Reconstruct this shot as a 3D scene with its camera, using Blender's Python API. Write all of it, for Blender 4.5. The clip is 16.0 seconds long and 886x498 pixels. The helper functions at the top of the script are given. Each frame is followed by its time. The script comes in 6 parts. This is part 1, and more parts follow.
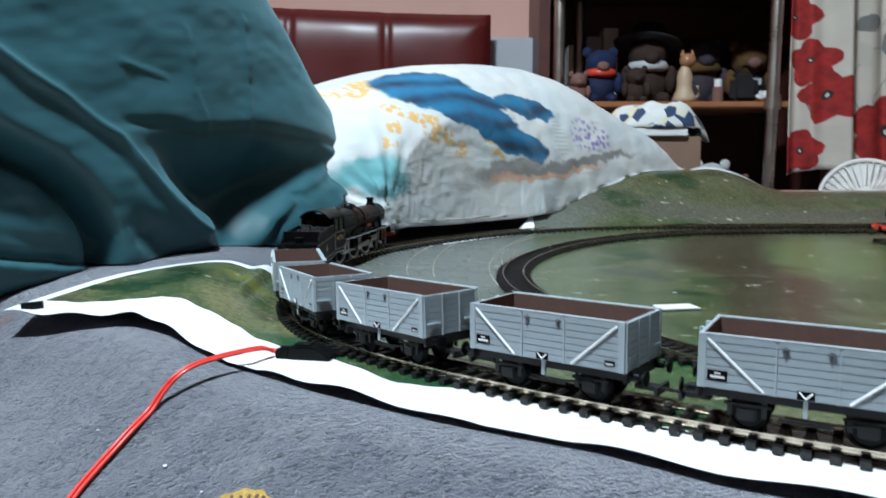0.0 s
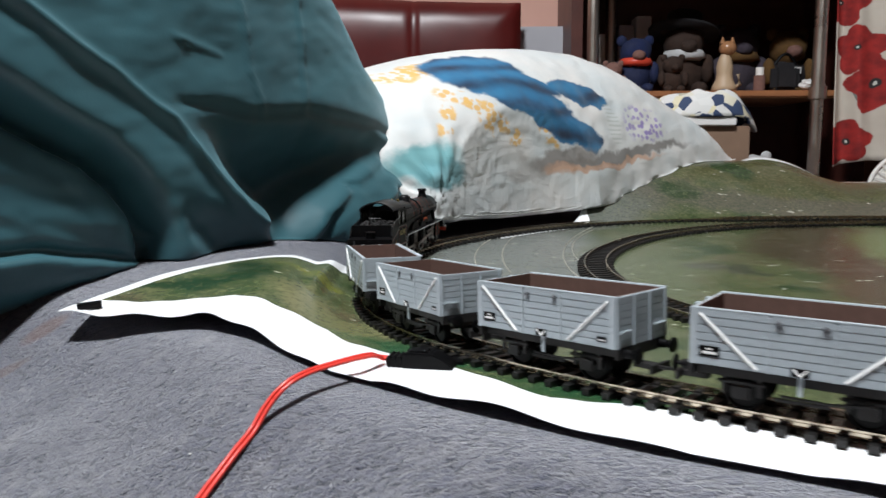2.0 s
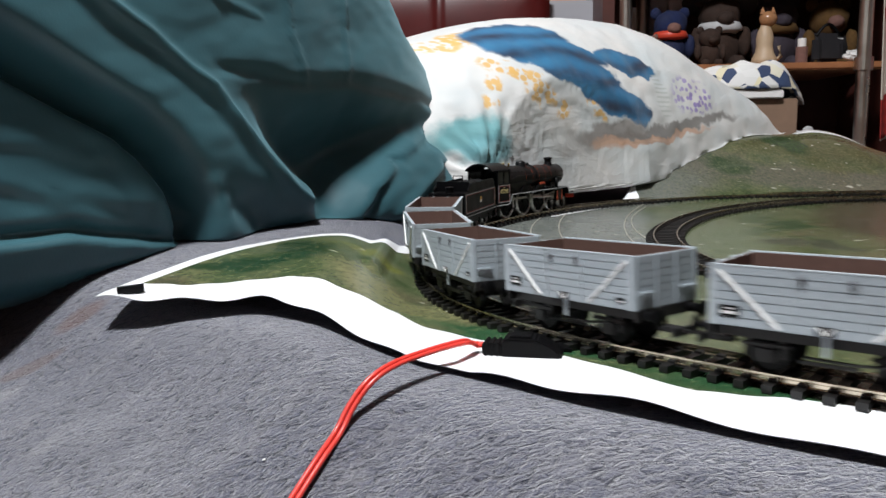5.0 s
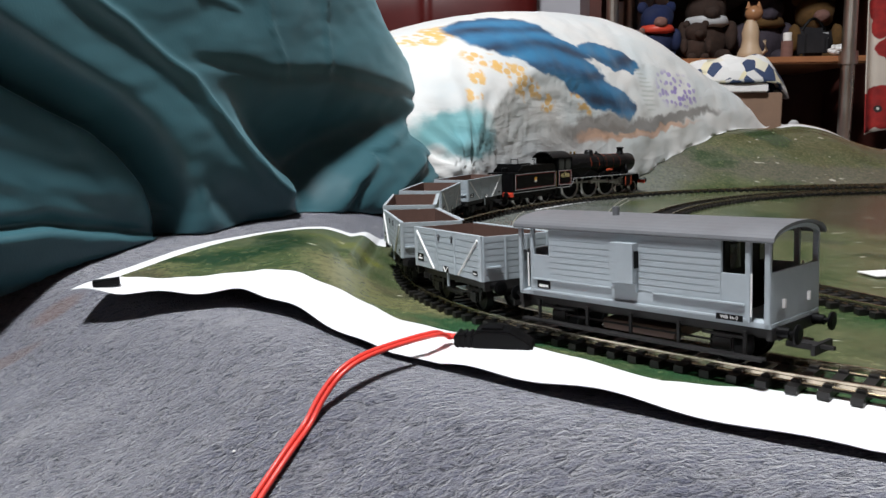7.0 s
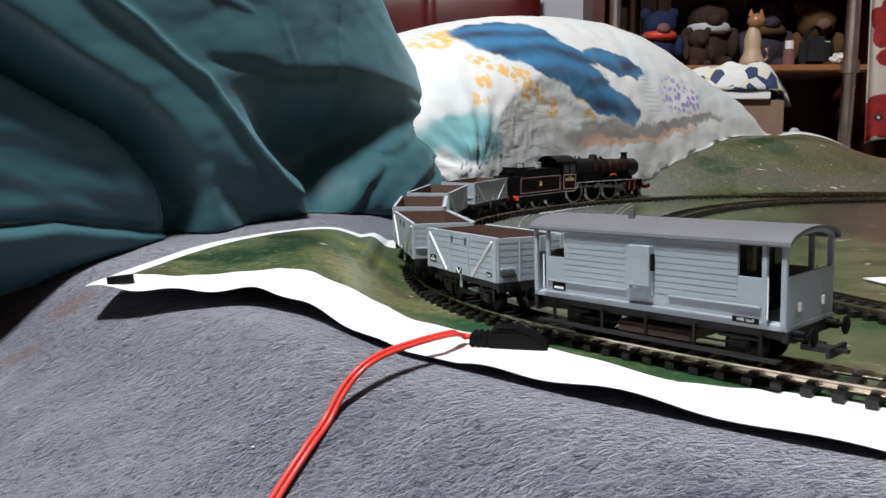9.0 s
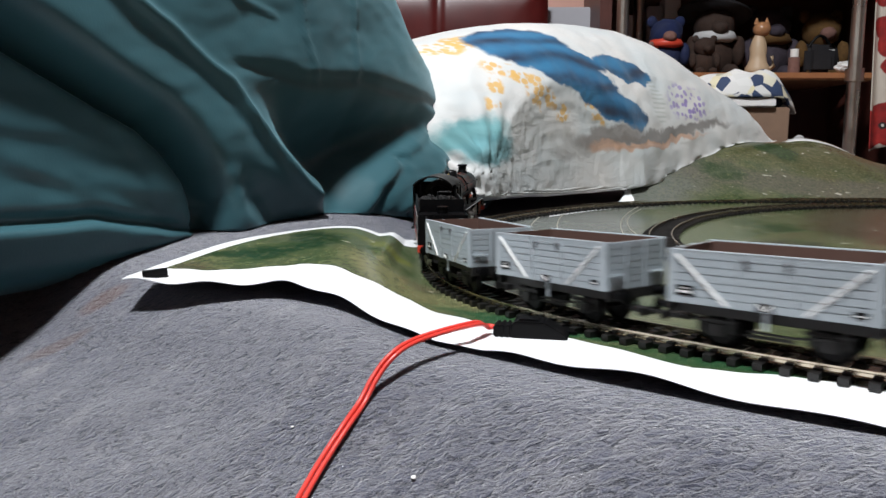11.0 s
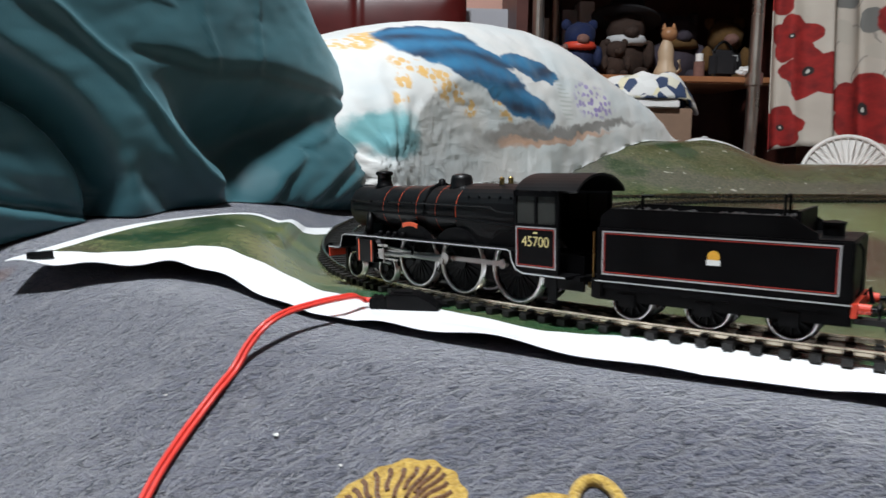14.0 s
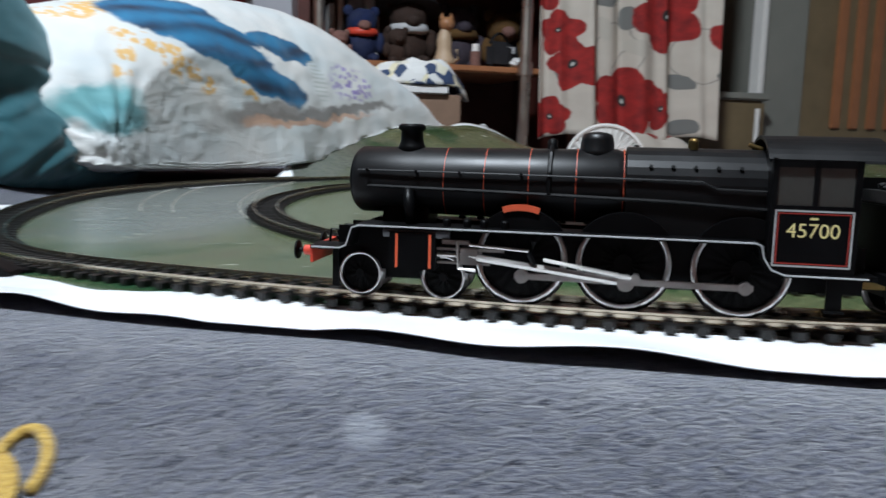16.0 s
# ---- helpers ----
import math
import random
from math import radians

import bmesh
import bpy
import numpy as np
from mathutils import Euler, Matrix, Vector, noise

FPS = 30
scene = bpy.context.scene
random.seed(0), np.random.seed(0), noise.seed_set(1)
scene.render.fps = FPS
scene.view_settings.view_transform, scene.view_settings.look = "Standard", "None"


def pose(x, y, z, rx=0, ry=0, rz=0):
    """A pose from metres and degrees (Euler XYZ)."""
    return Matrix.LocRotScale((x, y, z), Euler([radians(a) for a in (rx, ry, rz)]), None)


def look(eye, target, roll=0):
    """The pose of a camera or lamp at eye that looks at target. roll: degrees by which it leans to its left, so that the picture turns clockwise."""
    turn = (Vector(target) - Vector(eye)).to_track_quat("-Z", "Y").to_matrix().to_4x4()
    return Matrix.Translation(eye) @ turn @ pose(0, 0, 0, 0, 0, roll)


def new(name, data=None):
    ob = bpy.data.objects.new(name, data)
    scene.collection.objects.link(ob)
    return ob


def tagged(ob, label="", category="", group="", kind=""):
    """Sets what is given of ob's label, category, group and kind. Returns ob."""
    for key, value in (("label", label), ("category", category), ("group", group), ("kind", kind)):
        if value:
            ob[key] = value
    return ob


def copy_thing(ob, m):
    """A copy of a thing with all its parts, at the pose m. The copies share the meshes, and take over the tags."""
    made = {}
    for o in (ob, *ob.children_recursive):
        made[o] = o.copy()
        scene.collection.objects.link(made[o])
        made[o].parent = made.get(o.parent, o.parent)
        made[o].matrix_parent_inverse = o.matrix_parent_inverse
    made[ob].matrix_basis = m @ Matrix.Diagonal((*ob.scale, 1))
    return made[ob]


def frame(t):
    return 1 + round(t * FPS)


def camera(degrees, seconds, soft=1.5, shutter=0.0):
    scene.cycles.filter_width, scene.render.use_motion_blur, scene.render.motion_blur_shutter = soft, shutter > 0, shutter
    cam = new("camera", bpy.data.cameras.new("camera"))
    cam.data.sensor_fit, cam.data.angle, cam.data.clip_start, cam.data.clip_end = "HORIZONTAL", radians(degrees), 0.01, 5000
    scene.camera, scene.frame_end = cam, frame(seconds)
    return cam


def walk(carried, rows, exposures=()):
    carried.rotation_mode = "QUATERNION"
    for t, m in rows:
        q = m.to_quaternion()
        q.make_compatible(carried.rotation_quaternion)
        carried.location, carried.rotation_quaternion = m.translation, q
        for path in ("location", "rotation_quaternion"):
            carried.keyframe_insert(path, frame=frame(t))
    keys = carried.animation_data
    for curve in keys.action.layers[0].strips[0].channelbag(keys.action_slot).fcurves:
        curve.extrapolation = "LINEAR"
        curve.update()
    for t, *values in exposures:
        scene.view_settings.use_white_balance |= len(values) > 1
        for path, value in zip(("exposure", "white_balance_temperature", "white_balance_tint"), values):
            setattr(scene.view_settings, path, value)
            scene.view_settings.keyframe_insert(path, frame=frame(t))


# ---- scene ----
cam = camera(59.6, 16.0, shutter=0.5)
METRES, EYE, TILT, LEAN, TURN = 0.36, 0.0975, -7.0, 0.0, 0.0
ROWS = [
    (0.0, 0.0, 0.0, 0.0, 0.0, 0.0, -0.0),
    (0.5, -0.0017, 0.0174, -0.0069, -2.23, -1.78, 1.06),
    (1.0, -0.0949, 0.0467, -0.0122, -2.04, -0.6, -1.33),
    (1.5, -0.1113, 0.08, -0.0154, -0.6, -0.18, -0.78),
    (2.0, -0.1594, 0.1517, -0.0085, 0.26, -0.19, 0.21),
    (2.5, -0.2117, 0.2532, -0.0122, 0.82, -0.89, 0.78),
    (3.0, -0.2425, 0.307, -0.0191, 1.14, -1.71, 0.3),
    (3.5, -0.2474, 0.2862, -0.0281, 1.2, -1.43, 0.04),
    (4.0, -0.2628, 0.2794, -0.023, 1.84, -1.03, 0.65),
    (6.5, -0.2334, 0.286, -0.0307, 0.24, -1.6, 1.14),
    (7.0, -0.2333, 0.2795, -0.0282, 0.55, -1.63, 0.94),
    (7.5, -0.2313, 0.2817, -0.0296, 0.53, -1.82, 1.28),
    (8.0, -0.2343, 0.2885, -0.0397, 0.64, -2.3, 1.1),
    (8.5, -0.2443, 0.2822, -0.0371, 0.57, -2.05, 0.72),
    (9.0, -0.2533, 0.2701, -0.0302, 0.37, -1.4, 0.21),
    (9.5, -0.2607, 0.2634, -0.0333, 0.65, -1.46, -0.1),
    (12.0, -0.2821, 0.2081, -0.0482, 0.35, -0.71, -0.42),
    (12.5, -0.2634, 0.2149, -0.0582, -0.82, -1.32, 0.26),
    (13.0, -0.26, 0.212, -0.0645, -2.07, -1.44, 0.55),
    (13.5, -0.244, 0.2034, -0.0611, -3.01, -1.26, 0.74),
    (14.0, -0.2181, 0.1818, -0.0697, -4.58, -0.83, -0.13),
    (14.5, -0.1795, 0.1553, -0.0869, -6.77, -1.09, -0.38),
    (15.0, -0.1285, 0.1529, -0.0948, -9.39, -1.36, 0.37),
    (15.5, -0.067, 0.156, -0.1012, -12.17, -1.54, 0.88),
    (16.0, 0.0428, 0.1375, -0.108, -17.08, -1.49, 0.75),
]
walk(cam, [(t, pose(0, 0, EYE, TILT, LEAN, TURN) @ pose(METRES * x, METRES * y, METRES * z, 90 + pitch, roll, yaw)) for t, x, y, z, yaw, pitch, roll in ROWS],
     [(0.0, 0.14, 5750, 5), (0.6, 0.12, 5900, 6), (1.5, 0.07, 6500, 12), (3.5, 0.08, 6700, 16), (13.0, 0.05, 6650, 15), (15.0, 0.02, 6200, 11), (16.0, 0.0, 6050, 11)])

# ---------------------------------------------------------------- light
world = bpy.data.worlds.new("room_air")
world.use_nodes = True
world.node_tree.nodes["Background"].inputs[0].default_value = (0.55, 0.6, 0.7, 1)
world.node_tree.nodes["Background"].inputs[1].default_value = 0.05
scene.world = world
scene.view_settings.exposure = 0.0


LAMP = Vector((-0.32, 0.02, 1.72))
shine = bpy.data.lights.new("ceiling_lamp_light", "AREA")
shine.shape, shine.size, shine.energy, shine.color = "DISK", 0.24, 77.0, (0.90, 0.97, 1.0)
new("ceiling_lamp_light", shine).matrix_world = look(LAMP - Vector((0, 0, 0.06)), (0.0, 0.6, 0.0))

# ---------------------------------------------------------------- materials


def material(name):
    m = bpy.data.materials.new(name)
    m.use_nodes = True
    return m, m.node_tree, m.node_tree.nodes["Principled BSDF"]


def node(nt, kind, **sockets):
    n = nt.nodes.new(kind)
    for k, v in sockets.items():
        n.inputs[k.replace("_", " ")].default_value = v
    return n


def rgb(c):
    return (c[0], c[1], c[2], 1.0)


def coords(nt, kind="Object", scale=(1, 1, 1)):
    c = nt.nodes.new("ShaderNodeTexCoord")
    m = nt.nodes.new("ShaderNodeMapping")
    m.inputs["Scale"].default_value = scale
    nt.links.new(c.outputs[kind], m.inputs["Vector"])
    return m.outputs["Vector"]


def noise_tex(nt, vec, scale, detail=3.0, rough=0.55, distort=0.0):
    n = node(nt, "ShaderNodeTexNoise", Scale=scale, Detail=detail, Roughness=rough, Distortion=distort)
    nt.links.new(vec, n.inputs["Vector"])
    return n.outputs["Fac"]


def ramp(nt, fac, stops):
    r = nt.nodes.new("ShaderNodeValToRGB")
    r.color_ramp.elements[0].position, r.color_ramp.elements[0].color = stops[0][0], rgb(stops[0][1])
    r.color_ramp.elements[1].position, r.color_ramp.elements[1].color = stops[-1][0], rgb(stops[-1][1])
    for p, c in stops[1:-1]:
        e = r.color_ramp.elements.new(p)
        e.color = rgb(c)
    nt.links.new(fac, r.inputs["Fac"])
    return r.outputs["Color"]


def span(nt, value, a, b, lo=0.0, hi=1.0):
    n = node(nt, "ShaderNodeMapRange")
    n.interpolation_type = "SMOOTHSTEP"
    for k, v in zip(("From Min", "From Max", "To Min", "To Max"), (a, b, lo, hi)):
        n.inputs[k].default_value = v
    nt.links.new(value, n.inputs["Value"])
    return n.outputs["Result"]


def calc(nt, op, a, b=0.0):
    n = nt.nodes.new("ShaderNodeMath")
    n.operation = op
    for i, v in enumerate((a, b)):
        if isinstance(v, (int, float)):
            n.inputs[i].default_value = v
        else:
            nt.links.new(v, n.inputs[i])
    return n.outputs[0]


def blend(nt, fac, a, b):
    n = nt.nodes.new("ShaderNodeMix")
    n.data_type = "RGBA"
    for i, v in ((0, fac), (6, a), (7, b)):
        if isinstance(v, tuple):
            n.inputs[i].default_value = rgb(v)
        elif isinstance(v, (int, float)):
            n.inputs[i].default_value = v
        else:
            nt.links.new(v, n.inputs[i])
    return n.outputs[2]


def bump(nt, bs, height, strength, distance):
    b = node(nt, "ShaderNodeBump", Strength=strength, Distance=distance)
    nt.links.new(height, b.inputs["Height"])
    nt.links.new(b.outputs["Normal"], bs.inputs["Normal"])


def blob(nt, x, y, cx, cy, rx, ry, angle=0.0, soft=0.25):
    """1 inside a turned oval of the plane (x, y), 0 outside."""
    c, s = math.cos(radians(angle)), math.sin(radians(angle))
    dx, dy = calc(nt, "SUBTRACT", x, cx), calc(nt, "SUBTRACT", y, cy)
    u = calc(nt, "ADD", calc(nt, "MULTIPLY", dx, c / rx), calc(nt, "MULTIPLY", dy, s / rx))
    v = calc(nt, "ADD", calc(nt, "MULTIPLY", dx, -s / ry), calc(nt, "MULTIPLY", dy, c / ry))
    d = calc(nt, "SQRT", calc(nt, "ADD", calc(nt, "MULTIPLY", u, u), calc(nt, "MULTIPLY", v, v)))
    return span(nt, d, 1 - soft / 2, 1 + soft / 2, 1.0, 0.0)


def simple(name, colour, rough=0.5, metal=0.0, grain=0.0, scale=400.0, second=None, bumpy=0.0, spec=0.5, coat=0.0):
    m, nt, bs = material(name)
    bs.inputs["Roughness"].default_value, bs.inputs["Metallic"].default_value = rough, metal
    bs.inputs["Specular IOR Level"].default_value = spec
    bs.inputs["Coat Weight"].default_value = coat
    vec = coords(nt)
    f = noise_tex(nt, vec, scale)
    big = noise_tex(nt, vec, scale * 0.12)
    dark = tuple(v * (1 - grain) for v in colour)
    lit = second or tuple(min(1, v * (1 + grain)) for v in colour)
    mixed = calc(nt, "ADD", calc(nt, "MULTIPLY", f, 0.5), calc(nt, "MULTIPLY", big, 0.5))
    nt.links.new(ramp(nt, mixed, [(0.3, dark), (0.7, lit)]), bs.inputs["Base Color"])
    nt.links.new(span(nt, big, 0.3, 0.7, max(0.02, rough * 0.85), min(1, rough * 1.15)), bs.inputs["Roughness"])
    if bumpy:
        bump(nt, bs, f, bumpy, 0.0006)
    return m


GREY = simple("wagon_grey_plastic", (0.36, 0.41, 0.44), 0.5, grain=0.05, scale=300, bumpy=0.05)
GREYDIM = simple("wagon_strap_grey", (0.40, 0.45, 0.48), 0.5, grain=0.05)
WHITE_PAINT = simple("white_paint", (0.82, 0.82, 0.8), 0.5, grain=0.04)
BROWN = simple("wagon_inner_brown", (0.13, 0.075, 0.06), 0.6, grain=0.15)
ROOF = simple("van_roof_grey", (0.13, 0.135, 0.145), 0.55, grain=0.06)
BLACK = simple("black_plastic", (0.0022, 0.0022, 0.0026), 0.45, grain=0.2, scale=500, bumpy=0.05, spec=0.14)
BOILER = simple("satin_black_paint", (0.005, 0.005, 0.0055), 0.42, grain=0.15, scale=300, spec=0.28)
UNDER = simple("underframe_black", (0.006, 0.0055, 0.0055), 0.6, grain=0.3, scale=600, bumpy=0.1)
STEEL = simple("bright_rod_steel", (0.46, 0.44, 0.42), 0.40, 1.0, grain=0.12, scale=800)
TYRE = simple("wheel_tyre_metal", (0.62, 0.61, 0.6), 0.3, 1.0, grain=0.1, scale=900)
BRASS = simple("brass_fitting", (0.6, 0.42, 0.16), 0.3, 1.0, grain=0.1)
RED = simple("buffer_beam_red", (0.62, 0.06, 0.03), 0.45, grain=0.08)
BANDRED = simple("boiler_band_red", (0.50, 0.08, 0.035), 0.5, grain=0.08)
ORANGE = simple("nameplate_red", (0.72, 0.12, 0.05), 0.45, grain=0.06)
LINE = simple("lining_grey", (0.45, 0.46, 0.46), 0.5, grain=0.05)
LINERED = simple("lining_red", (0.35, 0.03, 0.02), 0.5, grain=0.05)
CREAM = simple("numeral_cream", (0.8, 0.68, 0.3), 0.5, grain=0.05)
YELLOW = simple("crest_yellow", (0.8, 0.42, 0.05), 0.5, grain=0.1)
PANE = simple("cab_window_tint", (0.045, 0.047, 0.043), 0.12, grain=0.1, spec=0.8)
RAIL = simple("nickel_silver_rail", (0.60, 0.52, 0.40), 0.24, 1.0, grain=0.18, scale=250)
SLEEPER = simple("sleeper_black_plastic", (0.008, 0.0075, 0.007), 0.5, grain=0.3, scale=500)
WIRE_RED = simple("red_pvc_wire", (0.72, 0.05, 0.035), 0.32, grain=0.05, coat=0.3)
CHROME = simple("brushed_chrome_post", (0.55, 0.52, 0.46), 0.3, 1.0, grain=0.08, scale=120)
DARKWOOD = simple("mahogany_board", (0.075, 0.022, 0.016), 0.42, grain=0.35, scale=22)
SHELFWOOD = simple("orange_beech_shelf", (0.34, 0.14, 0.06), 0.4, grain=0.15, scale=30)
PINKWALL = simple("pink_wall_paint", (0.62, 0.36, 0.29), 0.85, grain=0.05, scale=12, bumpy=0.1)
GREYWALL = simple("grey_wall_paint", (0.42, 0.42, 0.45), 0.85, grain=0.05, scale=12, bumpy=0.1)
CEILING = simple("white_ceiling_paint", (0.72, 0.70, 0.66), 0.9, grain=0.03, scale=10)
CARPET = simple("dark_carpet", (0.10, 0.08, 0.07), 0.95, grain=0.3, scale=60, bumpy=0.4)
LEATHER = simple("dark_red_leather", (0.09, 0.008, 0.007), 0.38, grain=0.3, scale=14, bumpy=0.15)
CARD = simple("brown_card", (0.24, 0.15, 0.10), 0.8, grain=0.12, scale=40)
WHITECARD = simple("white_card", (0.75, 0.74, 0.72), 0.7, grain=0.04, scale=40)
WHITEPLASTIC = simple("white_plastic", (0.78, 0.76, 0.72), 0.4, grain=0.04, scale=60)
# plush colours darkened: the dimness of the shelf is put into the fur
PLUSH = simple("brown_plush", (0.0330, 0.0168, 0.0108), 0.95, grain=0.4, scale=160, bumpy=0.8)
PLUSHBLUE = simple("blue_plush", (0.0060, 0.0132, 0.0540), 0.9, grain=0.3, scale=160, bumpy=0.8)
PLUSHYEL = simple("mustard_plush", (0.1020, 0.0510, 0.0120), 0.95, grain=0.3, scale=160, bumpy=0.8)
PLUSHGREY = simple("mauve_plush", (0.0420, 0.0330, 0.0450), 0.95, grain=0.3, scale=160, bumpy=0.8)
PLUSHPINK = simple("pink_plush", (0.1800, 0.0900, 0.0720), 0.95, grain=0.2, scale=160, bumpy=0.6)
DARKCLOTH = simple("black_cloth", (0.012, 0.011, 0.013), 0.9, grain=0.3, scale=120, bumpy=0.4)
PALECLOTH = simple("pale_grey_cloth", (0.5, 0.5, 0.5), 0.9, grain=0.15, scale=90, bumpy=0.4)
CATWHITE = simple("cream_glazed_china", (0.50, 0.36, 0.23), 0.55, grain=0.08, scale=30)
CATTAN = simple("tan_glazed_china", (0.35, 0.17, 0.08), 0.25, grain=0.1, scale=40)
GREENGREY = simple("grey_green_laminate", (0.22, 0.22, 0.19), 0.5, grain=0.08, scale=15)
OLIVE = simple("olive_brown_door", (0.19, 0.14, 0.075), 0.5, grain=0.2, scale=18)
LAMPGLOW, _nt, _bs = material("lamp_diffuser")
_bs.inputs["Emission Color"].default_value = (0.90, 0.97, 1.0, 1)
_bs.inputs["Emission Strength"].default_value = 6.0


def make_fleece():
    m, nt, bs = material("grey_blue_fleece")
    vec = coords(nt, scale=(1, 1, 1))
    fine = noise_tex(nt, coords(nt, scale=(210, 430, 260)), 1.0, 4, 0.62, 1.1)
    tuft = noise_tex(nt, vec, 900, 2)
    big = noise_tex(nt, vec, 9, 3)
    mid = noise_tex(nt, vec, 60, 3)
    base = ramp(nt, big, [(0.35, (0.108, 0.116, 0.163)), (0.65, (0.146, 0.151, 0.194))])
    worn = blend(nt, span(nt, mid, 0.5, 0.75), base, (0.205, 0.207, 0.245))
    # shade between the tufts, put into the colour where the bump is low
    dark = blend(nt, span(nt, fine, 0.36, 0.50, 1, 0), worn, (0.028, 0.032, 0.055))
    # worn pale spot and two brown tea marks
    sep = nt.nodes.new("ShaderNodeSeparateXYZ")
    nt.links.new(vec, sep.inputs[0])
    for cx, cy, rx, ry, a, c, k in ((0.049, 0.209, 0.0045, 0.006, 20, (0.36, 0.38, 0.44), 0.7), (-0.288, 0.488, 0.012, 0.007, 25, (0.12, 0.05, 0.045), 0.75), (-0.302, 0.462, 0.016, 0.005, 10, (0.10, 0.05, 0.05), 0.7)):
        dark = blend(nt, calc(nt, "MULTIPLY", blob(nt, sep.outputs[0], sep.outputs[1], cx, cy, rx, ry, a, 0.8), k), dark, c)
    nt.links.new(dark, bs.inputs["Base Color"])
    bs.inputs["Roughness"].default_value = 0.95
    bs.inputs["Specular IOR Level"].default_value = 0.15
    bs.inputs["Sheen Weight"].default_value = 0.35
    bs.inputs["Sheen Roughness"].default_value = 0.5
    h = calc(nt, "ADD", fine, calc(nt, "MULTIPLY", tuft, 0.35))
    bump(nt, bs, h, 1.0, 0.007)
    return m


FLEECE = make_fleece()


def make_plush_patch(name, lo, hi):
    m, nt, bs = material(name)
    vec = coords(nt)
    f = noise_tex(nt, coords(nt, scale=(500, 900, 500)), 1.0, 3, 0.6, 0.5)
    nt.links.new(ramp(nt, f, [(0.35, lo), (0.62, hi)]), bs.inputs["Base Color"])
    bs.inputs["Roughness"].default_value = 0.95
    bs.inputs["Sheen Weight"].default_value = 0.3
    bump(nt, bs, f, 0.9, 0.0014)
    return m


LIONYEL = make_plush_patch("yellow_fleece_print", (0.34, 0.20, 0.03), (0.60, 0.40, 0.09))
LIONBROWN = make_plush_patch("brown_fleece_print", (0.09, 0.035, 0.015), (0.17, 0.075, 0.03))


